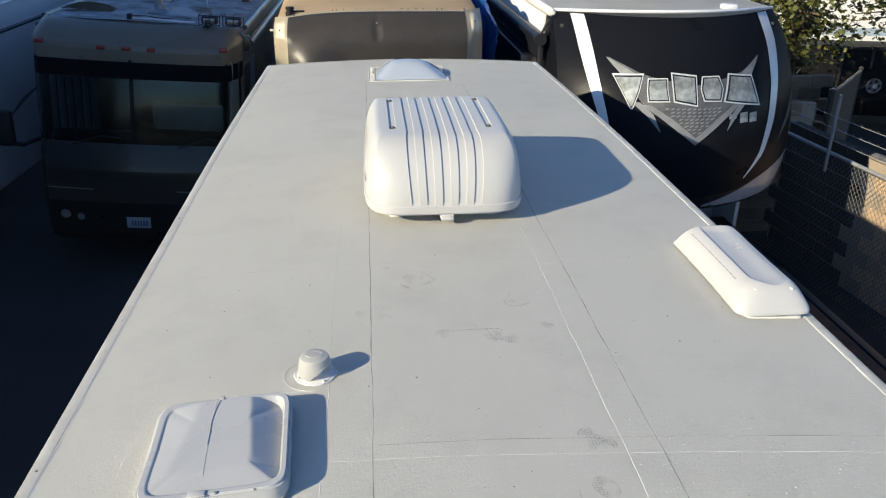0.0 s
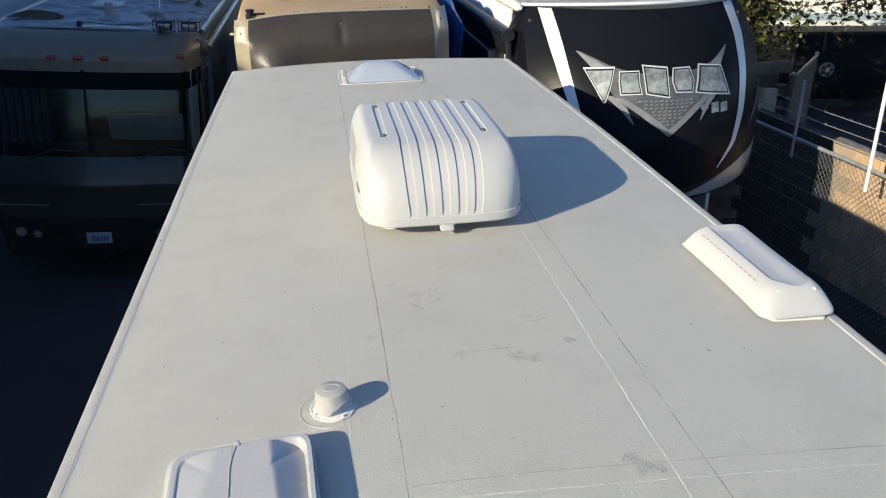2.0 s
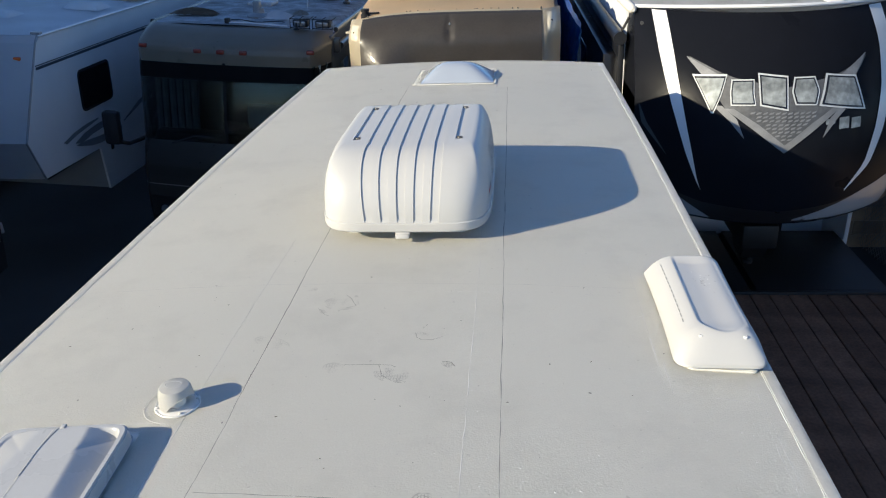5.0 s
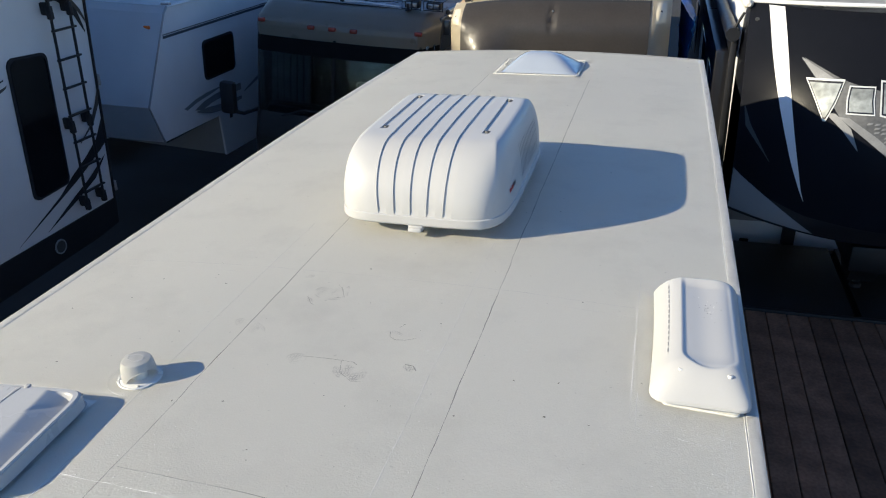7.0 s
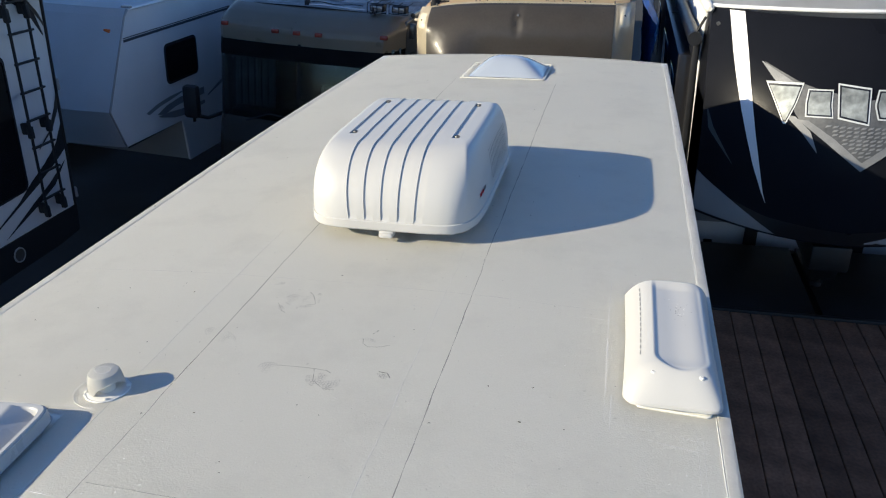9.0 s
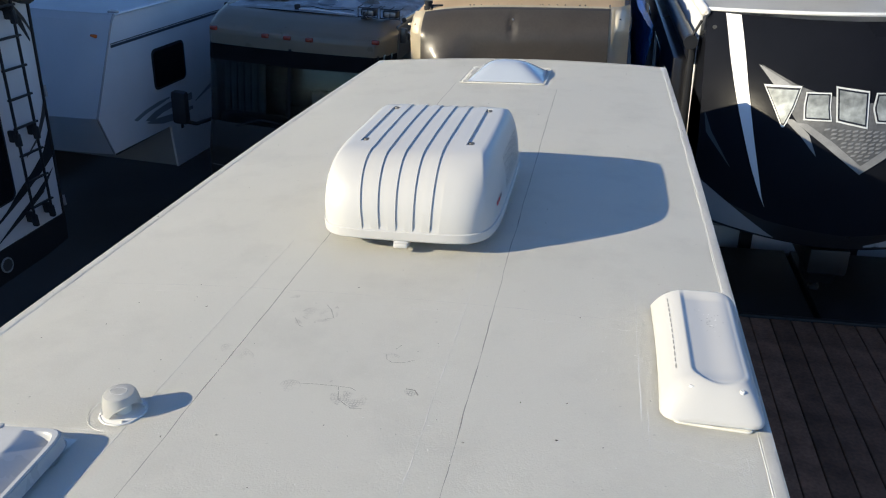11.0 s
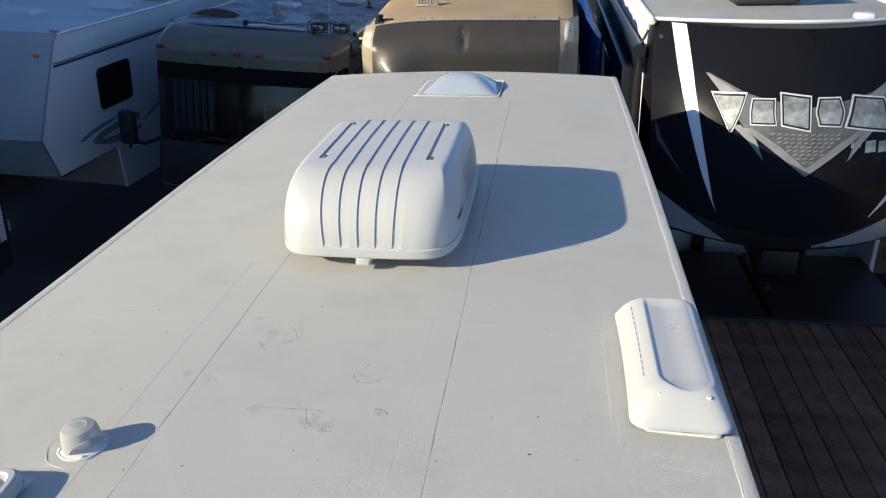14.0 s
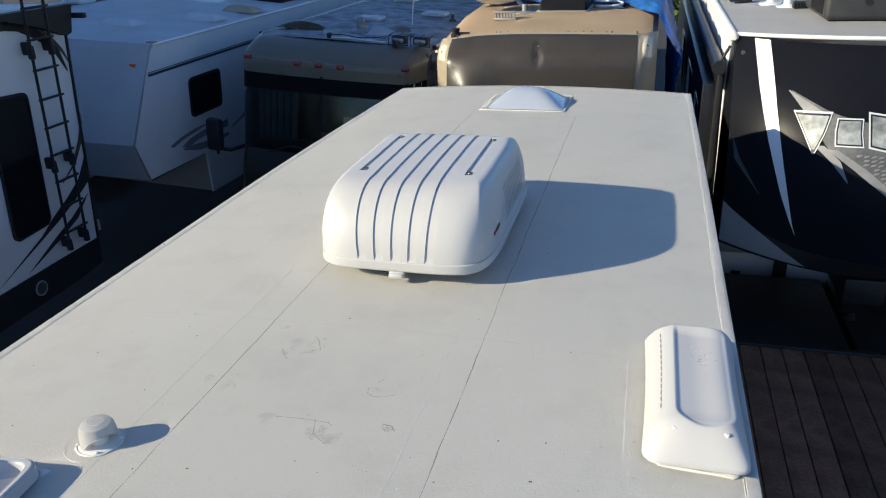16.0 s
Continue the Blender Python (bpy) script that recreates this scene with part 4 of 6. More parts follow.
def dark_fifth_wheel():
    fw = thing("fifth_wheel_trailer", (2.85, 12, 0), "charcoal and white fifth wheel trailer with a chrome front emblem", "trailer")
    def edge(side, z):
        t = max(0.0, (z - 2.9) / 0.7)
        return VX0 + 0.03 * t ** 3 if side < 0 else VX1 + 0.03 - 0.20 * t ** 2.5
    def shell(u, v):
        x = VXC + (u * (edge(1, v) - VXC) if u > 0 else -u * (edge(-1, v) - VXC))
        return (x, cap_y(x, v), v)
    cap = part("front_cap", sheet(shell, span(-1, 1, 50), span(1.80, 3.60, 40), 0.03), "cap", fw, "glossy charcoal moulded front cap", centre=False)
    for side in (-1, 1):
        part("cap_side", sheet(lambda u, v, side=side: (edge(side, v), cap_y(edge(side, v), v) + (8.75 - cap_y(edge(side, v), v)) * u, v), span(0, 1, 8), span(1.80, 3.58, 20), 0.02), "cap", fw)
    part("cap_lower", sheet(lambda u, v: (u, cap_y(u, 1.8) + 0.02 + 0.9 * v ** 1.4, 1.80 - 0.20 * v), span(VX0 + 0.02, VX1 - 0.02, 30), span(0, 1, 8), 0.03), "cap2", fw)
    # black lower band, grey lower corners, white slashes
    ribbon("lower_band", [(VX0 + 0.01, 2.12), (2.2, 1.97), (2.84, 1.93), (3.4, 1.97), (VX1 - 0.01, 2.12)], [(VX0 + 0.01, 1.81), (2.2, 1.81), (2.84, 1.81), (3.4, 1.81), (VX1 - 0.01, 1.81)], "cap2", cap, 0.003, 4, 40)
    ribbon("corner_panel", [(1.63, 2.22), (1.63, 1.83)], [(1.70, 2.17), (2.30, 1.82)], "capgrey", cap, 0.006, 8, 8)
    ribbon("corner_panel", [(4.26, 2.17), (4.14, 2.11), (3.70, 2.03), (3.00, 1.845)], [(4.26, 2.15), (4.16, 1.98), (3.98, 1.815), (3.00, 1.83)], "capgrey", cap, 0.006, 8, 16)
    ribbon("white_slash", [(1.79, 3.59), (1.83, 3.26), (1.87, 3.05), (1.92, 2.84), (1.98, 2.63), (2.05, 2.41), (2.14, 2.19), (2.19, 2.09)], [(1.91, 3.59), (1.95, 3.27), (1.975, 3.06), (2.01, 2.85), (2.05, 2.64), (2.10, 2.42), (2.155, 2.19), (2.195, 2.08)], "capwhite", cap, 0.007)
    ribbon("white_slash", [(3.76, 3.59), (3.81, 3.31), (3.80, 2.95), (3.74, 2.62), (3.65, 2.30), (3.47, 2.08)], [(3.92, 3.59), (3.97, 3.30), (3.93, 2.95), (3.85, 2.60), (3.72, 2.28), (3.475, 2.07)], "capwhite", cap, 0.007)
    ribbon("side_slash", [(1.655, 2.78), (1.68, 2.62), (1.89, 2.37)], [(1.665, 2.78), (1.72, 2.64), (1.895, 2.37)], "slashdim", cap, 0.006)
    ribbon("side_slash", [(4.25, 2.80), (4.13, 2.60), (3.97, 2.37)], [(4.255, 2.74), (4.20, 2.55), (3.975, 2.36)], "slashdim", cap, 0.006)
    # emblem: a shield with plain chrome plates
    shield = ribbon("shield", [(2.07, 3.24), (2.36, 2.82), (2.84, 2.515)], [(2.38, 3.10), (2.84, 3.02), (2.86, 2.515)], "shield", cap, 0.006, 12, 24, "grey printed shield emblem")
    ribbon("shield_half", [(3.64, 3.22), (3.27, 2.82), (2.86, 2.515)], [(3.33, 3.10), (2.84, 3.02), (2.84, 2.515)], "shield", cap, 0.0065, 12, 24)
    for s in (-1, 1):
        X = lambda d: VXC + s * d
        ribbon("shield_edge", [(X(0.50), 2.84), (X(0.27), 2.68), (X(0.0), 2.48)], [(X(0.42), 2.84), (X(0.22), 2.72), (X(0.0), 2.55)], "shieldedge", cap, 0.010)
        ribbon("claw", [(X(0.60), 2.86), (X(0.46), 2.74), (X(0.34), 2.60)], [(X(0.52), 2.86), (X(0.40), 2.76), (X(0.335), 2.60)], "shieldedge", cap, 0.0095)
        ribbon("claw", [(X(0.79), 3.235), (X(0.62), 3.03), (X(0.55), 3.02)], [(X(0.78), 3.235), (X(0.56), 3.12), (X(0.48), 3.08)], "shieldedge", cap, 0.0095)
    plates = [  # left line and right line of each plate, top to bottom
        ([(2.09, 3.095), (2.17, 2.93), (2.235, 2.79)], [(2.37, 3.115), (2.32, 2.95), (2.255, 2.79)]),
        ([(2.40, 3.075), (2.385, 2.97), (2.39, 2.865)], [(2.585, 3.085), (2.58, 2.975), (2.595, 2.875)]),
        ([(2.615, 3.135), (2.62, 2.98), (2.625, 2.875)], [(2.865, 3.11), (2.86, 2.98), (2.86, 2.835)]),
        ([(2.915, 3.10), (2.89, 2.985), (2.92, 2.88)], [(3.10, 3.10), (3.14, 2.985), (3.11, 2.87)]),
        ([(3.20, 3.115), (3.165, 2.97), (3.13, 2.865)], [(3.50, 3.075), (3.55, 2.93), (3.60, 2.785)])]
    for left, right in plates:
        big = ribbon("emblem_plate", left, right, "chromerim", cap, 0.012, 6, 10, "bright chrome rim of an emblem plate")
        cx = sum(p[0] for p in left + right) / 6
        cz = sum(p[1] for p in left + right) / 6
        sh = lambda line, k: [(cx + (x - cx) * k, cz + (z - cz) * k) for x, z in line]
        mid = ribbon("plate_gap", sh(left, 0.90), sh(right, 0.90), "cap2", big, 0.0145, 6, 10)
        ribbon("plate_face", sh(left, 0.80), sh(right, 0.80), "chrome", big, 0.017, 6, 10, "brushed chrome face")
    # tread pattern pressed into the foot of the shield
    tread = []
    for j in range(9):
        z = 2.815 - j * 0.031
        half = 0.33 * (z - 2.545) / 0.29
        n = int(2 * half / 0.052)
        for i in range(n):
            x = VXC + (i - (n - 1) / 2) * 0.052 + (0.013 if j % 2 else -0.013)
            tread.append(sheet(lambda u, v, x=x, z=z: on_cap(x + 0.019 * u + 0.006 * v, z + 0.0085 * v + 0.004 * u, 0.0085 + 0.003 * (1 - u * u)), (-1, 0, 1), (-1, 1)))
    part("tread_pattern", join(*tread), "shieldedge", shield)["kind"] = "stuff"
    for x0, x1, z0, z1 in ((3.20, 3.29, 2.705, 2.75), (3.33, 3.43, 2.655, 2.75), (3.455, 3.555, 2.645, 2.735)):
        ribbon("small_mark", [(x0, z1), (x0, z0)], [(x1, z1), (x1, z0)], "chrome", cap, 0.008, 3, 4)
    z = 3.47
    for x in (1.70, 3.99):
        p = on_cap(x, z, 0.0)
        part("marker_screw", tube([p + Vector((0, 0.02, 0)), p + Vector((0, -0.014, 0))], 0.018, 12), "screw", fw)
    # body, roof and eaves
    part("side_wall", box(VX0 - 0.012, VX0 + 0.04, 8.76, 19.5, 0.75, 3.52, 0.01), "capwhite", fw, "white smooth side wall")
    part("side_wall", box(VX1 - 0.04, VX1 + 0.01, 8.76, 19.5, 0.75, 3.52, 0.01), "capwhite", fw)
    part("rear_wall", box(VX0 + 0.04, VX1 - 0.04, 19.4, 19.5, 0.75, 3.52, 0.01), "capwhite", fw)
    part("lower_front", box(VX0 + 0.045, VX1 - 0.045, 9.35, 9.42, 0.62, 1.62, 0.02), "capwhite", fw)
    part("overhang_floor", box(VX0 + 0.05, VX1 - 0.05, 8.4, 9.36, 1.60, 1.68, 0.02), "frame", fw)
    def roof(u, v):
        ny = cap_y(u, 3.6) + 0.01
        return (u, ny + (19.5 - ny) * v, 3.612 + 0.05 * (1 - ((u - VXC) / 1.23) ** 2))
    part("roof", sheet(roof, span(VX0 + 0.03, VX1 - 0.17, 30), [0, 0.02, 0.05, 0.1, 0.2, 0.3, 0.45, 0.6, 0.8, 1.0], 0.02), "membrane", fw, "pale grey rubber roof membrane")
    part("roof_nosing", tube([(u, cap_y(u, 3.6) + 0.0, 3.606 + 0.05 * (1 - ((u - VXC) / 1.23) ** 2)) for u in span(VX0 + 0.03, VX1 - 0.17, 40)], 0.018, 8), "capwhite", fw)
    eave = part("gutter_roll", tube([(VX0 - 0.0, y, 3.585) for y in (8.36, 8.40, 8.5, 10, 12, 15, 19.4)], [0.02, 0.042, 0.048, 0.05, 0.05, 0.05, 0.05], 12), "awnroll", fw, "cream rolled slide topper along the eave")
    part("gutter_roll", tube([(VX1 - 0.02, y, 3.57) for y in span(9.4, 19.4, 12)], 0.045, 12), "awnroll", fw)
    # slide-out with dark awning in front of it
    part("slide_wall", box(VX0 - 0.20, VX0 - 0.02, 8.95, 18.8, 0.9, 3.05, 0.02), "cap2", fw)
    aw = part("awning_tube", tube([(VX0 - 0.10, y, 3.30) for y in span(8.50, 18.6, 10)], 0.062, 14), "awning", fw, "black awning roller tube")
    part("tube_end", tube([(VX0 - 0.10, 8.42, 3.30), (VX0 - 0.10, 8.50, 3.30)], 0.066, 16), "black", aw)
    part("awning_arm", box(VX0 - 0.10, VX0 - 0.045, 8.50, 8.57, 1.4, 3.28, 0.01), "black", fw)
    part("awning_arm", join(tube([(VX0 - 0.06, 8.56, 3.26), (VX0 - 0.03, 8.72, 2.3), (VX0 - 0.03, 8.6, 1.45)], 0.022, 8), tube([(VX0 - 0.02, 8.46, 3.50), (VX0 - 0.10, 8.47, 3.33)], 0.014, 6)), "black", fw)
    part("fabric_panel", box(VX0 - 0.085, VX0 - 0.03, 8.62, 18.5, 3.06, 3.30, 0.01), "awning", fw)
    for y0, y1 in ((9.3, 10.1), (11.0, 12.4), (14, 15.5)):
        part("window", box(VX0 - 0.206, VX0 - 0.19, y0, y1, 2.0, 2.75, 0.01), "window", fw)
    part("baggage_door", box(VX0 - 0.018, VX0 - 0.006, 8.55, 8.90, 1.2, 1.75, 0.006), "capgrey", fw)
    # pin box, landing legs
    part("pin_box", join(box(2.70, 3.05, 7.55, 8.5, 1.36, 1.62, 0.03), prism([(7.60, 1.40), (7.72, 1.20), (8.0, 1.20), (8.2, 1.40)], lambda p, q, s: (s, p, q), 2.76, 2.99)), "frame", fw)
    part("king_pin", lathe([(0.05, 1.08), (0.05, 1.12), (0.03, 1.13), (0.03, 1.22)], 2.875, 7.85, 16), "frame", fw)
    for x in (2.465, 3.60):
        leg = part("landing_leg", box(x - 0.065, x + 0.065, 9.20, 9.30, 0.62, 1.62, 0.01), "black", fw)
        part("foot", box(x - 0.11, x + 0.11, 9.14, 9.36, 0.0, 0.05, 0.01), "frame", leg)
        part("ram", box(x - 0.03, x + 0.03, 9.22, 9.28, 0.04, 0.64, 0.006), "frame", leg)
    part("cable_socket", box(1.965, 2.065, 9.33, 9.352, 0.72, 0.82, 0.02), "black", fw)
    for i, x in enumerate((1.78, 3.25)):
        part("hatch_panel", box(x, x + 0.55, 9.325, 9.352, 1.05, 1.5, 0.02), "capgrey", fw)
    for y in (14.2, 15.1, 16.0):
        for x in (VX0 + 0.12, VX1 - 0.12):
            w = part("wheel", tube([(x - 0.12, y, 0.38), (x + 0.12, y, 0.38)], 0.38, 24), "tyre", fw)
    # rooftop unit and vents
    au = part("roof_air_conditioner", box(2.44, 3.08, 8.86, 9.98, 3.672, 3.985, 0.055, 4), "acblack", fw, "charcoal plastic rooftop air conditioner")
    part("unit_base", box(2.50, 3.02, 8.92, 9.92, 3.645, 3.678, 0.01), "black", au)
    for i in range(14):
        part("louvre", box(2.432, 2.446, 8.96 + i * 0.045, 8.985 + i * 0.045, 3.72, 3.92, 0.003, 1), "dark", au)
    part("badge", tube([(2.80, 8.868, 3.84), (2.80, 8.852, 3.84)], 0.03, 16), "black", au)
    for x, y in ((2.18, 10.55), (2.32, 10.25), (2.05, 11.3), (2.3, 11.9)):
        v = part("roof_vent", lathe([(0.085, 3.645), (0.085, 3.665), (0.05, 3.68), (0.045, 3.74), (0.02, 3.76)], x, y, 14), "capwhite", fw)
        part("sealant", lathe([(0.13, 3.640), (0.12, 3.660), (0.08, 3.668)], x, y, 11), "capwhite", v)
    gv = part("roof_grille", box(2.34, 2.50, 9.99, 10.12, 3.65, 3.73, 0.02), "black", fw)
    for i in range(5):
        part("grille_bar", box(2.345 + i * 0.032, 2.355 + i * 0.032, 9.982, 9.996, 3.665, 3.72, 0.002, 1), "dark", gv)
    part("crank_antenna", join(box(1.75, 2.0, 10.75, 10.95, 3.655, 3.69, 0.01), box(1.8, 2.0, 10.8, 10.9, 3.69, 3.74, 0.02)), "black", fw)
    part("roof_marker", box(3.32, 3.47, 8.02, 8.15, 3.64, 3.70, 0.02), "capwhite", fw)
    return fw


dark_fifth_wheel()


# ---- tan camper ahead ----
def tan_camper():
    x0, x1 = -1.34, 0.95
    xc, hw = (x0 + x1) / 2, (x1 - x0) / 2
    tc = thing("tan_camper", (xc, 12, 0), "old tan camper with a faded brown front panel", "camper")
    def fy(x, z):
        t = max(0.0, (z - 3.25) / 0.32)
        d = ((x + 0.215) / 0.032) ** 2 + ((z - 3.41) / 0.085) ** 2
        return 8.55 + 0.10 * ((x - xc) / hw) ** 2 + 0.28 * t ** 2.4 - 0.02 * (3.3 - z) + 0.042 * math.exp(-d)
    def front(u, v):
        edge = abs((u - xc) / hw)
        drop = 0.085 * max(0, (xc - u) / hw) ** 3
        # a bulge added to the shape so that this corner catches a sun glint
        bulge = 0.130 * math.exp(-((u - x0 - 0.42) / 0.22) ** 2 - ((v - 3.04) / 0.20) ** 2)
        return Vector((u, fy(u, v) + (0.20 * max(0, (edge - 0.80) / 0.20) ** 2.4) - bulge, v - 0.022 + (0.024 * (1 - edge * edge) - drop) * max(0, (v - 3.30) / 0.268)))
    cap = part("front_cap", sheet(front, span(x0, x1, 90), span(1.2, 3.568, 60), 0.03), "beige", tc, "beige gelcoat front cap", centre=False)
    def panel(u, v):
        p = front(u, v)
        # dents round the eyelet and along the top
        dent = 0.008 * noise.noise((u * 3, v * 4, 1)) * max(0, (3.2 - v) * 2)
        return p + Vector((0, -0.008 + dent + 0.004 * noise.noise((u * 5, v * 5, 0)), 0))
    part("brown_panel", sheet(panel, span(x0 + 0.165, x1 - 0.20, 70), span(1.3, 3.556, 60), 0.004), "brown", cap, "faded brown panel with dents and scratches")
    # strip stands for the scuffed top edge and the sky light along it
    part("top_scuff", sheet(lambda u, v: panel(u, v) + Vector((0, -0.005, 0.0)), span(x0 + 0.17, x1 - 0.21, 40), (3.540, 3.553), 0.0), "mhgrey", cap)
    chips = []
    rc = random.Random(23)
    for i in range(30):
        u = x0 + 0.20 + abs(rc.gauss(0, 0.16)) if i < 16 else x1 - 0.24 - abs(rc.gauss(0, 0.13)) if i < 26 else rc.uniform(x0 + 0.3, x1 - 0.3)
        v = (3.485 if i < 16 else 3.50) + rc.gauss(0, 0.017) if i < 26 else rc.uniform(3.2, 3.5)
        q = rc.uniform(0.0006, 0.0019)
        chips.append(sheet(lambda a, b, u=u, v=v, q=q: panel(u + a * q * 2, v + b * q) + Vector((0, -0.004, 0.001)), (-1, 0, 1), (-1, 0, 1)))
    part("paint_chips", join(*chips), "mhgrey", cap)["kind"] = "stuff"
    for x, z in ((x0 + 0.085, 3.43), (x1 - 0.10, 3.47)):
        p = front(x, z)
        e = part("eyelet_boss", sheet(lambda u, v, x=x, z=z: front(x + u, z + v) + Vector((0, -0.022 * max(0, 1 - (u / 0.045) ** 2 - (v / 0.085 + 0.2) ** 2) - 0.001, 0)), span(-0.05, 0.05, 14), span(-0.105, 0.07, 16)), "beige", cap)
        part("eyelet", tube([p + Vector((0, 0.0, -0.005)), p + Vector((0, -0.026, -0.005))], 0.012, 10), "dark", e)
    part("eyelet", tube([(-0.215, 8.74, 3.455), (-0.215, 8.655, 3.455)], 0.011, 10), "dimlamp", cap)
    part("drip_spout", box(x0 - 0.045, x0 + 0.02, 8.93, 8.96, 3.335, 3.36, 0.008), "beige", tc)
    def roof(u, v):
        e = abs((u - xc) / hw)
        return (u, 8.845 + v + 0.10 * e * e + 0.20 * max(0, (e - 0.80) / 0.20) ** 2.4, 3.544 + 0.024 * (1 - e * e) - 0.085 * max(0, (xc - u) / hw) ** 3 * max(0, 1 - v / 2.5) - 0.08 * max(0, (e - 0.93) / 0.07) ** 2 + 0.088 * min(1, max(0, v)) ** 0.8)
    part("roof", sheet(roof, span(x0, x1, 40), [-0.01, 0.03, 0.08, 0.15, 0.25, 0.4, 0.6, 0.8, 1.0, 1.3, 2, 3, 4, 5, 6, 7, 8], 0.02), "tan", tc, "tan coated roof")
    part("roof_joint", tube([(u, front(u, 3.62).y + 0.012, 3.538 + 0.024 * (1 - ((u - xc) / hw) ** 2) - 0.085 * max(0, (xc - u) / hw) ** 3) for u in span(x0 + 0.08, x1 - 0.08, 40)], 0.006, 6), "tan", tc)
    part("side_wall", box(x0, x0 + 0.05, 9.06, 16.8, 0.6, 3.36, 0.03), "beige", tc)
    part("side_wall", box(x1 - 0.05, x1, 9.06, 16.8, 0.6, 3.45, 0.03), "beige", tc)
    part("rear_wall", box(x0 + 0.05, x1 - 0.05, 16.7, 16.8, 0.6, 3.55, 0.02), "beige", tc)
    rg = random.Random(3)
    for i in range(18):
        x = rg.uniform(x0 + 0.2, x1 - 0.2)
        part("screw", lathe([(0.008, 3.55 - 0.085 * max(0, (xc - x) / hw) ** 3), (0.008, 3.572 - 0.085 * max(0, (xc - x) / hw) ** 3), (0.002, 3.576 - 0.085 * max(0, (xc - x) / hw) ** 3)], x, 8.87 + rg.uniform(0, 0.015), 8), "screw", tc)
    part("corner_knob", join(lathe([(0.05, 3.46), (0.05, 3.535), (0.038, 3.54), (0.038, 3.56), (0.046, 3.565), (0.046, 3.59), (0.01, 3.595)], -1.155, 8.96, 16), box(-1.155, -1.00, 8.95, 8.975, 3.535, 3.552, 0.004)), "black", tc)
    part("roof_bracket", join(*[box(-0.81 + i * 0.034, -0.797 + i * 0.034, 9.43, 9.47, 3.63, 3.70, 0.004, 1) for i in range(7)], box(-0.83, -0.58, 9.42, 9.48, 3.615, 3.64, 0.004), box(-0.83, -0.58, 9.42, 9.48, 3.69, 3.71, 0.004)), "steel", tc)
    part("air_conditioner_base", prism(rect(-0.115, 10.24, 0.30, 0.40, 0.06, 5), lambda p, q, s: (p, q, s), 3.625, 3.668), "capgrey", tc)
    part("roof_air_conditioner", sheet(lambda u, v: (-0.115 + 0.275 * u, 10.24 + 0.37 * v, 3.668 + 0.27 * (1 - max(abs(u) ** 6, abs(v) ** 6))), span(-1, 1, 22), span(-1, 1, 22), 0.01), "black", tc, "black rooftop air conditioner")
    part("dish", lathe([(0.02, 3.72), (0.20, 3.75), (0.33, 3.81), (0.32, 3.82), (0.18, 3.77), (0.01, 3.75)], -0.90, 10.05, 28), "capwhite", tc, "white satellite dish")
    part("dish_mount", join(lathe([(0.12, 3.625), (0.12, 3.65), (0.03, 3.67), (0.03, 3.74)], -0.55, 9.86, 16), tube([(-0.55, 9.86, 3.70), (-0.66, 9.9, 3.80), (-0.86, 10.0, 3.82)], 0.022, 6)), "steel", tc)
    part("hose", tube([(0.38 + 0.16 * math.cos(a), 10.25 + 0.14 * math.sin(a), 3.645 + 0.002 * i) for i, a in enumerate(span(0, 11, 50))], 0.012, 6), "capwhite", tc)
    for x in (x0 + 0.15, x1 - 0.15):
        part("wheel", tube([(x - 0.12, 13.5, 0.38), (x + 0.12, 13.5, 0.38)], 0.38, 24), "tyre", tc)
    def tf(u, v):
        # u: across, 0 on the roof to 1 down the side; v: along
        L = u * 4.0
        k = min(1, max(0, (L - 1.65) / 0.65))
        y = 10.55 + 5.9 * v + 0.12 * noise.noise((u * 9, v * 9, 4)) - 1.35 * k * k * (3 - 2 * k) * (1 - v)
        fold = abs(noise.noise((u * 10, v * 14, 0))) + 0.55 * abs(noise.noise((u * 23 + v * 9, v * 30, 7))) + 0.3 * abs(noise.noise((u * 55, v * 60, 2)))
        w = 0.075 * (fold - 0.35)
        if L < 2.25:
            return (x0 + 0.05 + L, y, 3.67 + w + 0.09 * max(0, noise.noise((u * 5, v * 4, 1))) + 0.03)
        d = L - 2.25
        return (x1 + 0.02 + 0.20 * min(1, d / 0.45) + 0.9 * w + 0.04 * noise.noise((u * 8, v * 3, 3)), y, 3.70 + 0.4 * w - d * 0.95)
    solo("blue_tarp", sheet(tf, span(0, 1, 150), span(0, 1, 130), 0.004), "tarp", "crumpled blue plastic tarp over the camper roof", "tarp")
    return tc


tan_camper()


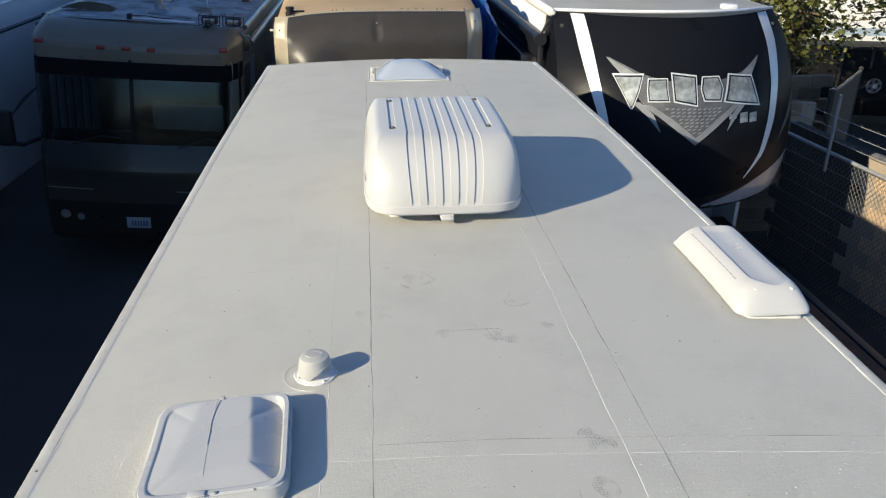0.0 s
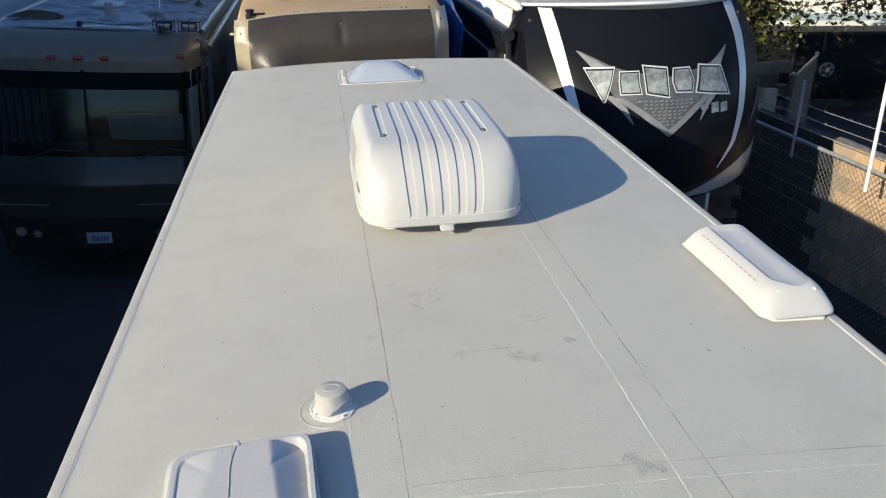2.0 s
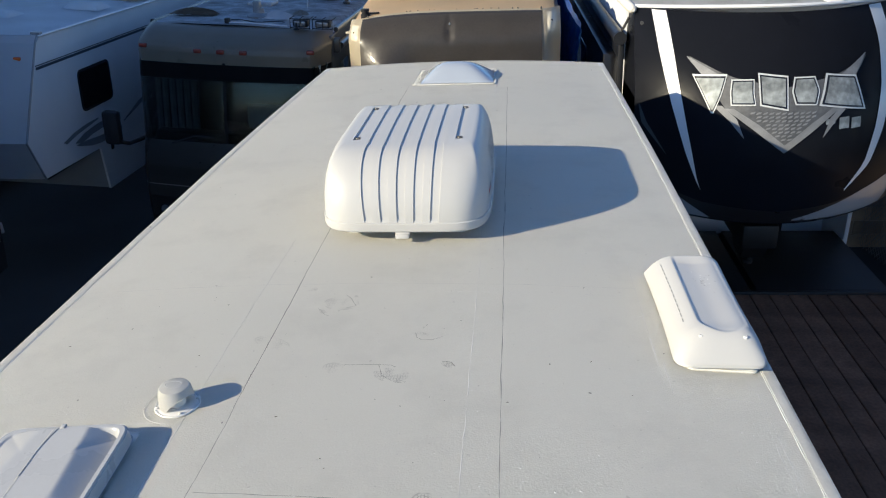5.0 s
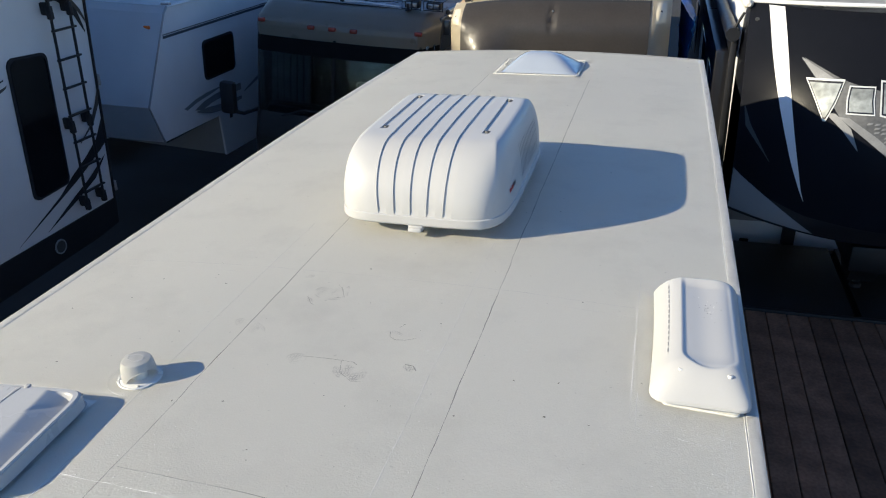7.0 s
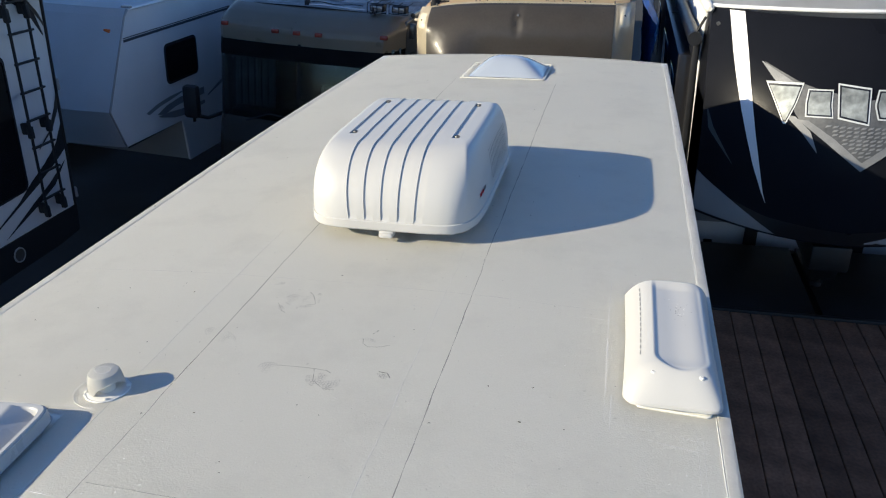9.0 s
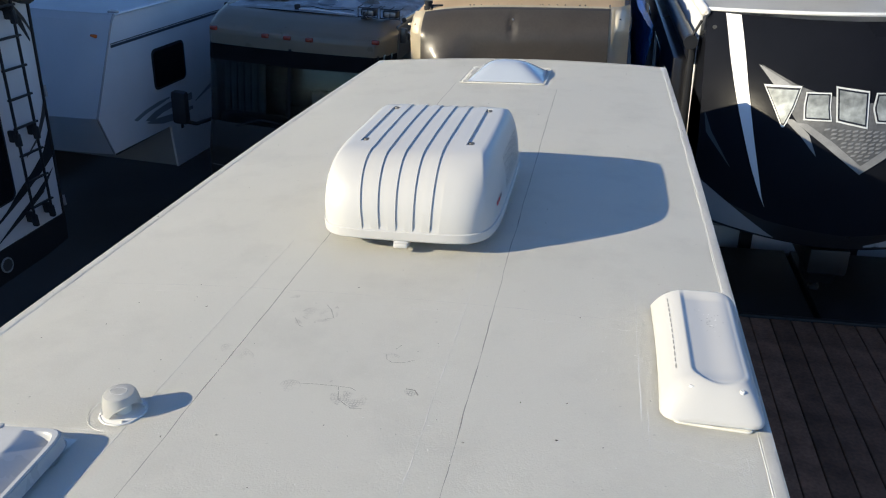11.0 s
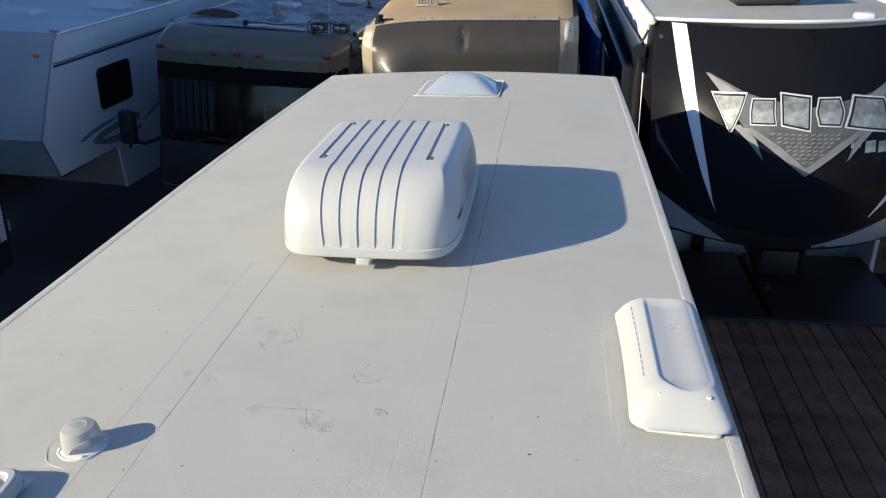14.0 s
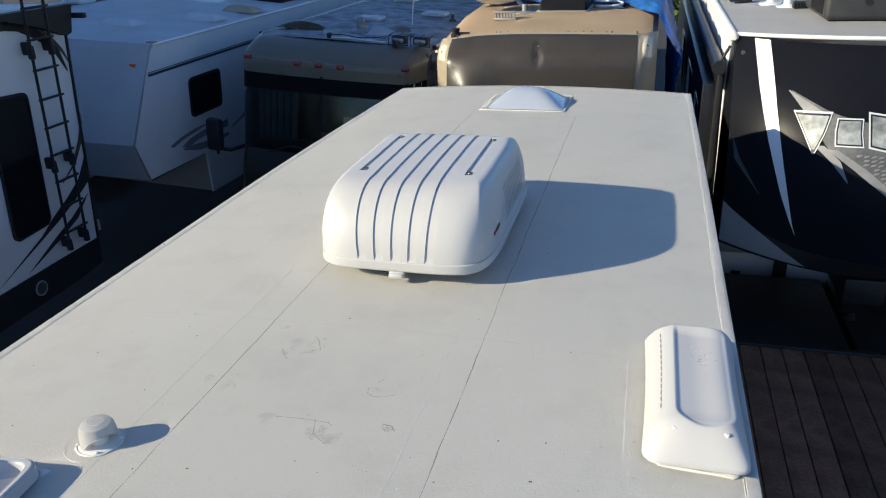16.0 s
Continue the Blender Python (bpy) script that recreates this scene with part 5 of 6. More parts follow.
# ---- motorhome in the shade ----
def motorhome():
    xc, hw = -3.34, 1.30
    mh = thing("motorhome", (xc, 15, 0), "class A motorhome with champagne brow and dark windshield", "motorhome")
    prof = [(10.62, 3.170), (10.50, 3.155), (10.36, 3.11), (10.26, 3.06), (10.17, 3.012), (10.12, 2.965), (10.103, 2.90), (10.10, 2.80), (10.10, 2.76), (10.02, 2.3), (9.96, 1.74), (9.93, 1.66), (9.86, 1.40), (9.84, 1.10), (9.83, 0.98), (9.85, 0.80), (9.90, 0.46), (9.96, 0.38)]
    def P(x, z):
        zs = [p[1] for p in prof][::-1]
        ys = [p[0] for p in prof][::-1]
        y = float(np.interp(z, zs, ys))
        e = abs(x - xc) / hw
        k = 1 - 0.028 * min(1, max(0, (z - 3.0) / 0.16))
        return Vector((xc + (x - xc) * k, y + 0.10 * e * e + 0.42 * max(0, (e - 0.86) / 0.14) ** 2.0, z))
    def strip(name, z0, z1, material, off=0.0, xa=-hw, xb=hw, nz=10, label="", parent=None, nx=44, thick=0.02):
        return part(name, sheet(lambda u, v: P(xc + u, v) + Vector((0, -off, 0)), span(xa, xb, nx), span(z0, z1, nz), thick), material, parent or mh, label)
    brow = strip("brow", 2.762, 3.170, "mhgold", 0.0, nz=30, label="champagne fibreglass brow")
    strip("windshield", 1.74, 2.785, "glassdark", -0.005, -1.27, -0.02, 8, "curved tinted windshield half", nx=24, thick=0.006)
    strip("windshield", 1.74, 2.785, "glassdark", -0.005, 0.02, 1.27, 8, nx=24, thick=0.006)
    part("windshield_post", sheet(lambda u, v: P(xc + u, v) + Vector((0, 0.0, 0)), (-0.02, 0.02), span(1.74, 2.785, 8), 0.03), "black", mh)
    strip("windshield_header", 2.56, 2.759, "dark", 0.004, nz=6)
    low = strip("lower_panel", 0.98, 1.745, "mhgrey", 0.0, nz=12)
    strip("dark_band", 1.27, 1.41, "mhdark", 0.006, nz=5, parent=low)
    strip("pin_stripe", 1.145, 1.158, "capgrey", 0.006, nz=2, parent=low)
    strip("bumper", 0.38, 0.98, "mhdark", 0.0, nz=10, label="dark bumper panel")
    hood = part("front_hatch", sheet(lambda u, v: P(xc + u, v) + Vector((0, -0.012, 0)), span(-0.53, 0.51, 20), span(1.12, 1.50, 6), 0.008), "mhgrey", low)
    strip("dark_band", 1.27, 1.41, "mhdark", 0.016, -0.528, 0.508, 5, parent=hood, nx=20)
    for i in range(7):
        part("script_bar", sheet(lambda u, v: P(xc + u, v) + Vector((0, -0.026, 0)), span(-0.30 + i * 0.12, -0.22 + i * 0.12, 3), span(1.315 + 0.01 * (i % 2), 1.355 + 0.03 * (i % 3 == 0), 3), 0.003), "mhgrey", hood)
    for x, dz in ((-1.085, 0.012), (-0.338, -0.017), (-0.036, -0.017), (0.263, -0.017), (1.122, 0.012)):
        p = P(xc + x, 2.945 + dz)
        part("marker_lamp", box(p.x - 0.05, p.x + 0.05, p.y - 0.028, p.y + 0.03, p.z - 0.03, p.z + 0.025, 0.014), "redlens", brow, "red marker lamp")
    for x in (-0.93, -0.735, 0.735, 0.93):
        p = P(xc + x, 0.785 if abs(x) > 0.8 else 0.755)
        h = part("headlight", tube([(p.x, p.y + 0.05, p.z), (p.x, p.y - 0.012, p.z)], 0.062 if abs(x) > 0.8 else 0.046, 20), "dimlamp", mh, "round dull headlight")
        part("lens_ring", tube([(p.x + (0.070 if abs(x) > 0.8 else 0.054) * math.cos(a), p.y - 0.012, p.z + (0.070 if abs(x) > 0.8 else 0.054) * math.sin(a)) for a in span(0, math.tau * 23 / 24, 24)], 0.008, 6, True), "black", h)
    pl = P(xc - 0.005, 0.70)
    plate = part("licence_plate", box(pl.x - 0.152, pl.x + 0.152, pl.y - 0.014, pl.y - 0.002, pl.z - 0.076, pl.z + 0.076, 0.004), "plate", mh, "white licence plate with dark bars")
    for i in range(6):
        part("plate_bar", box(pl.x - 0.09 + i * 0.036, pl.x - 0.068 + i * 0.036, pl.y - 0.0165, pl.y - 0.013, pl.z - 0.045, pl.z + 0.03, 0.001, 1), "platebar", plate)
    for x, a in ((-0.75, 0.32), (0.55, 0.32)):
        p, q = P(xc + x, 1.72), P(xc + x + 0.35, 1.80)
        part("wiper", tube([p + Vector((0, -0.03, 0)), q + Vector((0, -0.04, 0.05)), q + Vector((0.25, -0.035, 0.02))], 0.012, 6), "black", mh)
    # cab interior
    part("cab_floor", box(xc - 1.2, xc + 1.2, 10.35, 11.2, 1.55, 1.62, 0.01), "black", mh)
    part("dashboard", box(xc - 1.1, xc + 1.1, 10.28, 10.6, 1.62, 1.78, 0.05), "black", mh)
    part("cab_back", box(xc - 1.25, xc + 1.25, 11.15, 11.22, 0.6, 3.05, 0.01), "dark", mh)
    part("folded_shade", box(xc + 0.10, xc + 1.08, 10.40, 10.52, 1.79, 2.16, 0.06), "sunshade", mh)
    for i in range(6):
        part("curtain", tube([(xc - 1.15 + i * 0.10, 10.85, 1.62), (xc - 1.13 + i * 0.10, 10.87, 2.7)], 0.05, 8), "curtain", mh)
    # body
    for s in (-1, 1):
        part("side_wall", box(xc + s * hw - (0.05 if s > 0 else 0), xc + s * hw + (0 if s > 0 else 0.05), 10.70, 21, 0.45, 3.09, 0.02), "mhgrey", mh)
        part("cab_window", box(xc + s * (hw + 0.004) - 0.006, xc + s * (hw + 0.004) + 0.006, 10.75, 11.7, 1.8, 2.65, 0.005), "window", mh)
        part("eave_rail", tube([(xc + s * (hw - 0.01), y, 3.125) for y in span(11.0, 21, 6)], 0.035, 8), "mhgrey", mh)
        part("wheel", tube([(xc + s * (hw - 0.3), 11.6, 0.48), (xc + s * (hw - 0.03), 11.6, 0.48)], 0.48, 24), "tyre", mh)
        if s > 0:
            continue
        # mirror on an arm
        mp = P(xc + s * 1.27, 1.9)
        arm = part("mirror_arm", tube([(xc + s * 1.27, mp.y + 0.05, 1.66), (xc + s * 1.42, mp.y - 0.25, 1.63), (xc + s * 1.52, mp.y - 0.36, 1.68)], 0.028, 8), "black", mh)
        part("mirror_head", box(xc + s * 1.55 - 0.11, xc + s * 1.55 + 0.11, mp.y - 0.48, mp.y - 0.34, 1.66, 2.12, 0.05), "black", arm, "black mirror head")
    part("awning_arm", tube([(xc + 1.36, y, 2.93) for y in span(10.9, 18, 4)], 0.055, 10), "mhgrey", mh)
    part("bracket", box(xc + 1.24, xc + 1.38, 10.78, 10.88, 2.85, 3.05, 0.02), "mhgrey", mh)
    roof = part("roof", sheet(lambda u, v: (xc + hw * u * (1 - 0.026 * max(0, 1 - v / 0.6)), 10.61 + (0.10 * u * u + 0.42 * max(0, (abs(u) - 0.86) / 0.14) ** 2) * max(0, 1 - v / 2) + v, 3.335 + 0.04 * (1 - u * u) - 0.06 * max(0, (abs(u) - 0.92) / 0.08) ** 2), span(-1, 1, 26), [0, 0.1, 0.2, 0.35, 0.6] + span(1, 10.4, 24), 0.02), "mhroof", mh, "weathered stained roof")
    # twin lamps in wire cages, peeled patches, antenna, vents
    for dx in (0.0, 0.30):
        x = xc + 0.79 + dx
        l = part("roof_lamp", box(x, x + 0.20, 10.62, 10.74, 3.38, 3.475, 0.02), "black", mh, "square driving lamp in a cage")
        part("lamp_lens", box(x + 0.025, x + 0.175, 10.605, 10.622, 3.395, 3.46, 0.006), "dimlamp", l)
        part("lamp_cage", join(*[tube([(x - 0.02 + a, 10.58, 3.37), (x - 0.02 + a, 10.58, 3.495), (x - 0.02 + a, 10.80, 3.50)], 0.006, 5) for a in (0, 0.13, 0.26)], tube([(x - 0.02, 10.58, 3.495), (x + 0.24, 10.58, 3.495)], 0.006, 5), tube([(x - 0.02, 10.58, 3.38), (x + 0.24, 10.58, 3.38)], 0.006, 5)), "black", l)
    part("lamp_foot", lathe([(0.04, 3.36), (0.04, 3.37), (0.012, 3.38), (0.012, 3.45)], xc + 0.86, 10.55, 10), "black", mh)
    part("cable_box", box(xc - 0.16, xc - 0.10, 10.70, 10.78, 3.36, 3.44, 0.01), "black", mh)
    part("cable", tube([(xc - 0.12 + 0.2 * i + 0.02 * math.sin(i * 2), 10.72 + 0.05 * math.sin(i * 1.3), 3.385) for i in range(5)], 0.010, 6), "fwwhite", mh)
    part("antenna_mount", join(lathe([(0.17, 3.36), (0.17, 3.40), (0.08, 3.44), (0.07, 3.50)], xc + 0.12, 11.35, 18), box(xc + 0.05, xc + 0.15, 11.28, 11.40, 3.44, 3.60, 0.02)), "swoosh", mh)
    def flake(cx, cy, L, w, seed, arch):
        return sheet(lambda u, v: (cx + L * u * (1 + 0.1 * noise.noise((v * 3, seed, 0))), cy + w * (v + 0.3 * noise.noise((u * 3, seed, 2))), 3.385 + arch * (1 - u * u) * (0.5 + 0.5 * v) + 0.012 * noise.noise((u * 5, v * 4, seed))), span(-1, 1, 24), span(-1, 1, 8), 0.004)
    part("lifted_membrane", flake(xc - 0.82, 11.35, 0.33, 0.12, 3, 0.07), "bark", mh)
    part("lifted_membrane", flake(xc + 0.40, 11.25, 0.24, 0.11, 5, 0.09), "fwwhite", mh)
    part("lifted_membrane", flake(xc + 0.62, 11.7, 0.12, 0.06, 9, 0.05), "mhgold", mh)
    part("roof_crack", tube([(xc - 0.15 + 0.75 * t, 10.9 + 0.06 * math.sin(t * 9), 3.39) for t in span(0, 1, 14)], 0.006, 5), "dark", mh)
    for x, y in ((xc - 0.2, 12.6), (xc + 0.6, 13.6), (xc + 0.3, 16.2), (xc - 0.4, 15.2)):
        part("roof_vent", box(x - 0.2, x + 0.2, y - 0.2, y + 0.2, 3.37, 3.43, 0.03), "mhroof", mh)
    part("vent_pipe", lathe([(0.06, 3.36), (0.06, 3.39), (0.03, 3.40), (0.03, 3.48)], xc + 1.0, 13.2, 12), "mhgrey", mh)
    part("whip_antenna", tube([(xc + 0.55, 12.4, 3.37), (xc + 0.57, 12.4, 3.85)], 0.008, 6), "fwwhite", mh)
    for ob in mh.children:
        if ob.location.z > 3.3:
            ob.location.z -= 0.185
    mh.rotation_euler[1] = radians(4.0)
    mh.location = (xc - 0.135, 15.046, 0.033)
    return mh


motorhome()


# ---- pale fifth wheel with a sloped nose ----
def pale_fifth_wheel():
    x0, x1 = -8.15, -5.60
    pf = thing("pale_fifth_wheel", (-6.9, 14, 0), "older white fifth wheel trailer with grey swoosh decals", "trailer")
    prof = [(9.74, 3.385), (9.665, 3.30), (9.10, 2.18), (9.36, 1.625)]
    def nose(u, v):
        t = v * 3
        i = min(int(t), 2)
        f = t - i
        y = prof[i][0] + (prof[i + 1][0] - prof[i][0]) * f
        z = prof[i][1] + (prof[i + 1][1] - prof[i][1]) * f
        e = abs((u - (x0 + x1) / 2) / ((x1 - x0) / 2))
        return (u, y - 0.10 * (1 - e ** 2), z)
    part("nose", sheet(nose, span(x0, x1, 24), sorted(set(span(0, 1, 37))), 0.02), "fwwhite", pf, "white sloped nose sheet", angle=0.25)
    def side(name, poly, x, m, d=0.03):
        return part(name, prism(poly, lambda p, q, s: (s, p, q), x, x + d), m, pf)
    body = [(9.77, 3.36), (9.68, 3.28), (9.12, 2.18), (9.37, 1.63), (10.81, 1.60), (10.91, 0.93), (20, 0.75), (20, 3.36)]
    side("side_wall", body, x1 - 0.03, "fwwhite")
    side("side_wall", body, x0, "fwwhite")
    part("belly", box(x0 + 0.03, x1 - 0.03, 9.45, 10.86, 1.58, 1.63, 0.01), "frame", pf)
    part("lower_front", prism([(10.83, 1.58), (10.93, 0.93), (10.98, 0.93), (10.88, 1.58)], lambda p, q, s: (s, p, q), x0 + 0.03, x1 - 0.032), "capgrey", pf)
    part("roof", sheet(lambda u, v: (u, 9.735 + v - 0.10 * max(0, 1 - ((u - (x0 + x1) / 2) / 1.275) ** 2) * (1 - v / 10), 3.388 + 0.06 * (1 - ((u - (x0 + x1) / 2) / 1.28) ** 2) * min(1, v / 0.8)), span(x0 - 0.01, x1 + 0.01, 20), [0, 0.1, 0.3, 0.55, 0.8, 1.2, 2, 3, 4, 5, 6, 7, 8, 9, 10], 0.02), "fwroof", pf, "white roof, dull in the shade")
    part("corner_trim", tube([(x1 + 0.004, p[0] - 0.005, p[1]) for p in prof], 0.014, 6), "capgrey", pf)
    part("eave_trim", tube([(x1 + 0.006, y, 3.376) for y in span(9.74, 20, 6)], 0.018, 6), "fwwhite", pf)
    for z, h in ((2.985, 0.035), (3.030, 0.012)):
        part("stripe", box(x1 + 0.001, x1 + 0.006, 9.58, 20, z, z + h, 0.001, 1), "stripe", pf, "dark blue stripe")
    wf = part("window", prism(rect(10.935, 2.497, 0.445, 0.290, 0.09, 6), lambda p, q, s: (s, p, q), x1 - 0.001, x1 + 0.012), "black", pf, "dark rounded side window")
    part("pane", prism(rect(10.935, 2.497, 0.410, 0.255, 0.07, 6), lambda p, q, s: (s, p, q), x1 + 0.011, x1 + 0.015), "window", wf)
    def swoosh(name, a, b, m):
        n = len(a)
        bm = sheet(lambda u, v: (x1 + 0.005, a[v][0] + (b[v][0] - a[v][0]) * u, a[v][1] + (b[v][1] - a[v][1]) * u), (0, 0.5, 1), range(n))
        return part(name, bm, m, pf)
    def decal(upper, lower):
        def along(line, t):
            t *= len(line) - 1
            i = min(int(t), len(line) - 2)
            return tuple(line[i][k] + (line[i + 1][k] - line[i][k]) * (t - i) for k in (0, 1))
        swoosh("decal", [along(upper, t) for t in span(0, 1, 16)], [along(lower, t) for t in span(0, 1, 16)], "swoosh")
    decal([(9.88, 1.95), (10.17, 2.01), (10.52, 2.04), (10.86, 2.04)], [(9.96, 1.91), (10.24, 1.96), (10.60, 1.99), (10.86, 2.02)])
    decal([(10.15, 1.86), (10.41, 1.93), (10.77, 1.963), (11.50, 1.95)], [(10.34, 1.81), (10.62, 1.856), (10.90, 1.865), (11.50, 1.84)])
    decal([(10.17, 1.83), (10.47, 1.815), (10.83, 1.776), (11.50, 1.74)], [(10.23, 1.80), (10.59, 1.70), (10.86, 1.666), (11.50, 1.69)])
    decal([(11.6, 1.80), (12.2, 1.98), (13.0, 2.05)], [(11.6, 1.78), (12.3, 1.92), (13.0, 2.02)])
    for (x, y, z) in ((-5.80, 9.575, 3.115), (-5.66, 9.345, 1.74)):
        part("marker_lamp", box(x - 0.05, x + 0.05, y - 0.035, y + 0.03, z - 0.03, z + 0.03, 0.014), "amber", pf, "amber marker lamp")
    part("latch", box(x1, x1 + 0.02, 11.09, 11.16, 1.48, 1.56, 0.01), "black", pf)
    part("roof_latch", box(x1 - 0.10, x1 + 0.02, 9.76, 9.84, 3.386, 3.42, 0.01), "capgrey", pf)
    def cover(x, y):
        return sheet(lambda u, v: (x + 0.28 * u, y + 0.22 * v, 3.425 + 0.10 * (1 - max(abs(u) ** 3, abs(v) ** 3)) * (1 - 0.35 * v)), span(-1, 1, 18), span(-1, 1, 18), 0.004)
    for x, y in ((-6.72, 10.75), (-6.02, 11.8)):
        part("vent_cover", cover(x, y), "fwroof", pf, "white domed vent cover")
    part("vent_cover", cover(-5.95, 12.9), "beige", pf, "yellowed vent cover")
    part("roof_air_conditioner", box(-6.5, -5.85, 14.2, 15.2, 3.38, 3.66, 0.10, 4), "black", pf)
    part("roof_vent", box(-7.2, -6.75, 13.4, 13.9, 3.38, 3.46, 0.03), "fwwhite", pf)
    pf.rotation_euler[1], pf.location.x = radians(4.0), -6.9 - 0.09
    for x in (-5.85, -7.9):
        part("wheel", tube([(x - 0.12, 16, 0.38), (x + 0.12, 16, 0.38)], 0.38, 20), "tyre", pf)
    return pf


pale_fifth_wheel()


# ---- white trailer seen from its rear wall, with a ladder ----
def ladder_trailer():
    lt = thing("white_trailer", (-8, 6, 0), "white trailer with black trim, rear window and ladder", "trailer")
    lean = 0.105
    X = lambda z: -5.0 + lean * (z - 1.4)
    E = lambda z: 7.444 - 0.036 * (z - 1.52)     # outer edge of the rear wall

    def face(name, poly, material, off, parent=None, label="", thick=0.006):
        return part(name, prism(poly, lambda p, q, s: (X(q) + s, p, q), off, off + thick), material, parent or lt, label)

    face("rear_wall", [(4.75, 1.49), (E(1.52), 1.52), (E(3.97), 3.97), (4.75, 3.97)], "ltwhite", -0.05, None, "glossy white rear wall", 0.05)
    for y in (4.75, 7.30):
        part("side_wall", prism([(X(1.50) - 0.06, 1.50), (X(3.90) - 0.06, 3.90), (-13, 3.90), (-13, 1.50)], lambda p, q, s: (p, s, q), y, y + 0.045), "ltwhite", lt)
    part("roof", box(-13, -4.95, 4.74, 7.40, 3.975, 4.035, 0.02), "membrane", lt)
    cap = [(4.73, 4.035), (7.385, 4.035), (7.345, 3.77), (7.28, 3.75), (7.08, 3.82), (6.89, 3.88), (6.52, 3.975), (4.73, 3.985)]
    part("top_cap", prism(cap, lambda p, q, s: (X(q) + s, p, q), -0.015, 0.10), "black", lt, "black spoiler cap under the roof")
    part("gutter_spout", box(-4.72, -4.50, 7.37, 7.42, 3.90, 3.95, 0.01), "black", lt)
    part("corner_moulding", tube([(X(z) + 0.004, E(z), z) for z in (1.50, 2.4, 3.2, 3.80)], 0.017, 8), "black", lt)
    part("bumper_skirt", prism([(4.75, 1.12), (7.10, 1.17), (7.45, 1.21), (7.455, 1.52), (4.75, 1.488)], lambda p, q, s: (X(q) + s, p, q), -0.25, 0.015), "black", lt, "black lower skirt")
    for y in (5.30, 6.495):
        lamp = part("tail_lamp", tube([(X(1.34) + 0.0, y, 1.34), (X(1.34) + 0.03, y, 1.34)], 0.072, 18), "mhgrey", lt)
        part("lamp_ring", tube([(X(1.34) + 0.028, y + 0.072 * math.cos(a), 1.34 + 0.072 * math.sin(a)) for a in span(0, math.tau * 23 / 24, 24)], 0.009, 6, True), "swoosh", lamp)
    # tall window, narrowing a little towards the foot
    def pane(d):
        out = []
        for cy, cz, a0 in ((6.735, 3.315, 0), (6.235, 3.335, 90), (6.275, 1.925, 180), (6.785, 1.945, 270)):
            sy, sz = (1 if a0 in (0, 270) else -1), (1 if a0 in (0, 90) else -1)
            for k in range(7):
                a = radians(a0 + 15 * k)
                out.append((cy - sy * (0.08 + d) + 0.08 * math.cos(a), cz - sz * (0.08 + d) + 0.08 * math.sin(a)))
        return out
    w = face("window", pane(0.0), "black", 0.0, None, "tall dark rear window", 0.02)
    face("pane", pane(0.025), "window", 0.019, w, "", 0.005)

    # black and grey swooshes
    def band(upper, lower, material, off):
        def along(line, t):
            t *= len(line) - 1
            i = min(int(t), len(line) - 2)
            return [line[i][k] + (line[i + 1][k] - line[i][k]) * (t - i) for k in (0, 1)]
        def fn(u, v):
            a, b = along(upper, v), along(lower, v)
            y, z = a[0] + (b[0] - a[0]) * u, a[1] + (b[1] - a[1]) * u
            return (X(z) + off, y, z)
        return part("swoosh", sheet(fn, (0, 0.5, 1), span(0, 1, 28)), material, lt)
    band([(5.2, 3.99), (6.57, 3.985), (6.79, 3.945), (7.02, 3.86), (7.21, 3.70), (7.33, 3.41)], [(5.2, 3.94), (6.55, 3.887), (6.735, 3.861), (6.92, 3.776), (7.15, 3.64), (7.325, 3.385)], "black", 0.004)
    band([(6.96, 3.877), (7.14, 3.784), (7.29, 3.624), (7.36, 3.50)], [(6.96, 3.868), (7.13, 3.74), (7.30, 3.55), (7.36, 3.46)], "mhgrey", 0.006)
    band([(5.99, 1.558), (6.405, 1.748), (6.636, 1.855), (6.82, 1.987), (7.072, 2.129), (7.267, 2.268), (7.394, 2.476)], [(5.99, 1.555), (6.45, 1.74), (6.72, 1.85), (6.95, 1.945), (7.183, 2.062), (7.303, 2.125), (7.405, 2.19)], "black", 0.004)
    band([(6.39, 1.552), (6.834, 1.776), (7.084, 1.889), (7.379, 2.070)], [(6.39, 1.549), (6.906, 1.733), (7.183, 1.853), (7.378, 2.064)], "black", 0.006)
    band([(7.027, 2.302), (7.197, 2.434), (7.324, 2.651), (7.381, 2.79)], [(7.035, 2.29), (7.261, 2.443), (7.384, 2.635), (7.392, 2.774)], "mhgrey", 0.006)
    band([(4.95, 2.75), (5.6, 2.95), (6.204, 3.110)], [(4.95, 2.72), (5.6, 2.86), (6.19, 3.085)], "mhgrey", 0.004)
    band([(5.6, 3.05), (6.18, 3.172)], [(5.6, 3.02), (6.17, 3.155)], "black", 0.004)

    # ladder
    L = lambda z: 6.764 + 0.061 * (3.77 - z)
    R = lambda z: 7.030 + 0.060 * (3.75 - z)
    def rail(f):
        return tube([(X(z) + 0.10, f(z), z) for z in (1.64, 2.6, 3.6, 4.1, 4.5)] + [(X(4.6) - 0.05, f(4.6), 4.62)], 0.014, 8)
    lad = part("ladder", rail(L), "black", lt, "black tubular roof ladder")
    part("rail", rail(R), "black", lad)
    for i in range(11):
        z = 1.805 + i * 0.2815
        part("rung", box(X(z) + 0.085, X(z) + 0.115, L(z) - 0.02, R(z) + 0.045, z - 0.011, z + 0.011, 0.006), "black", lad)
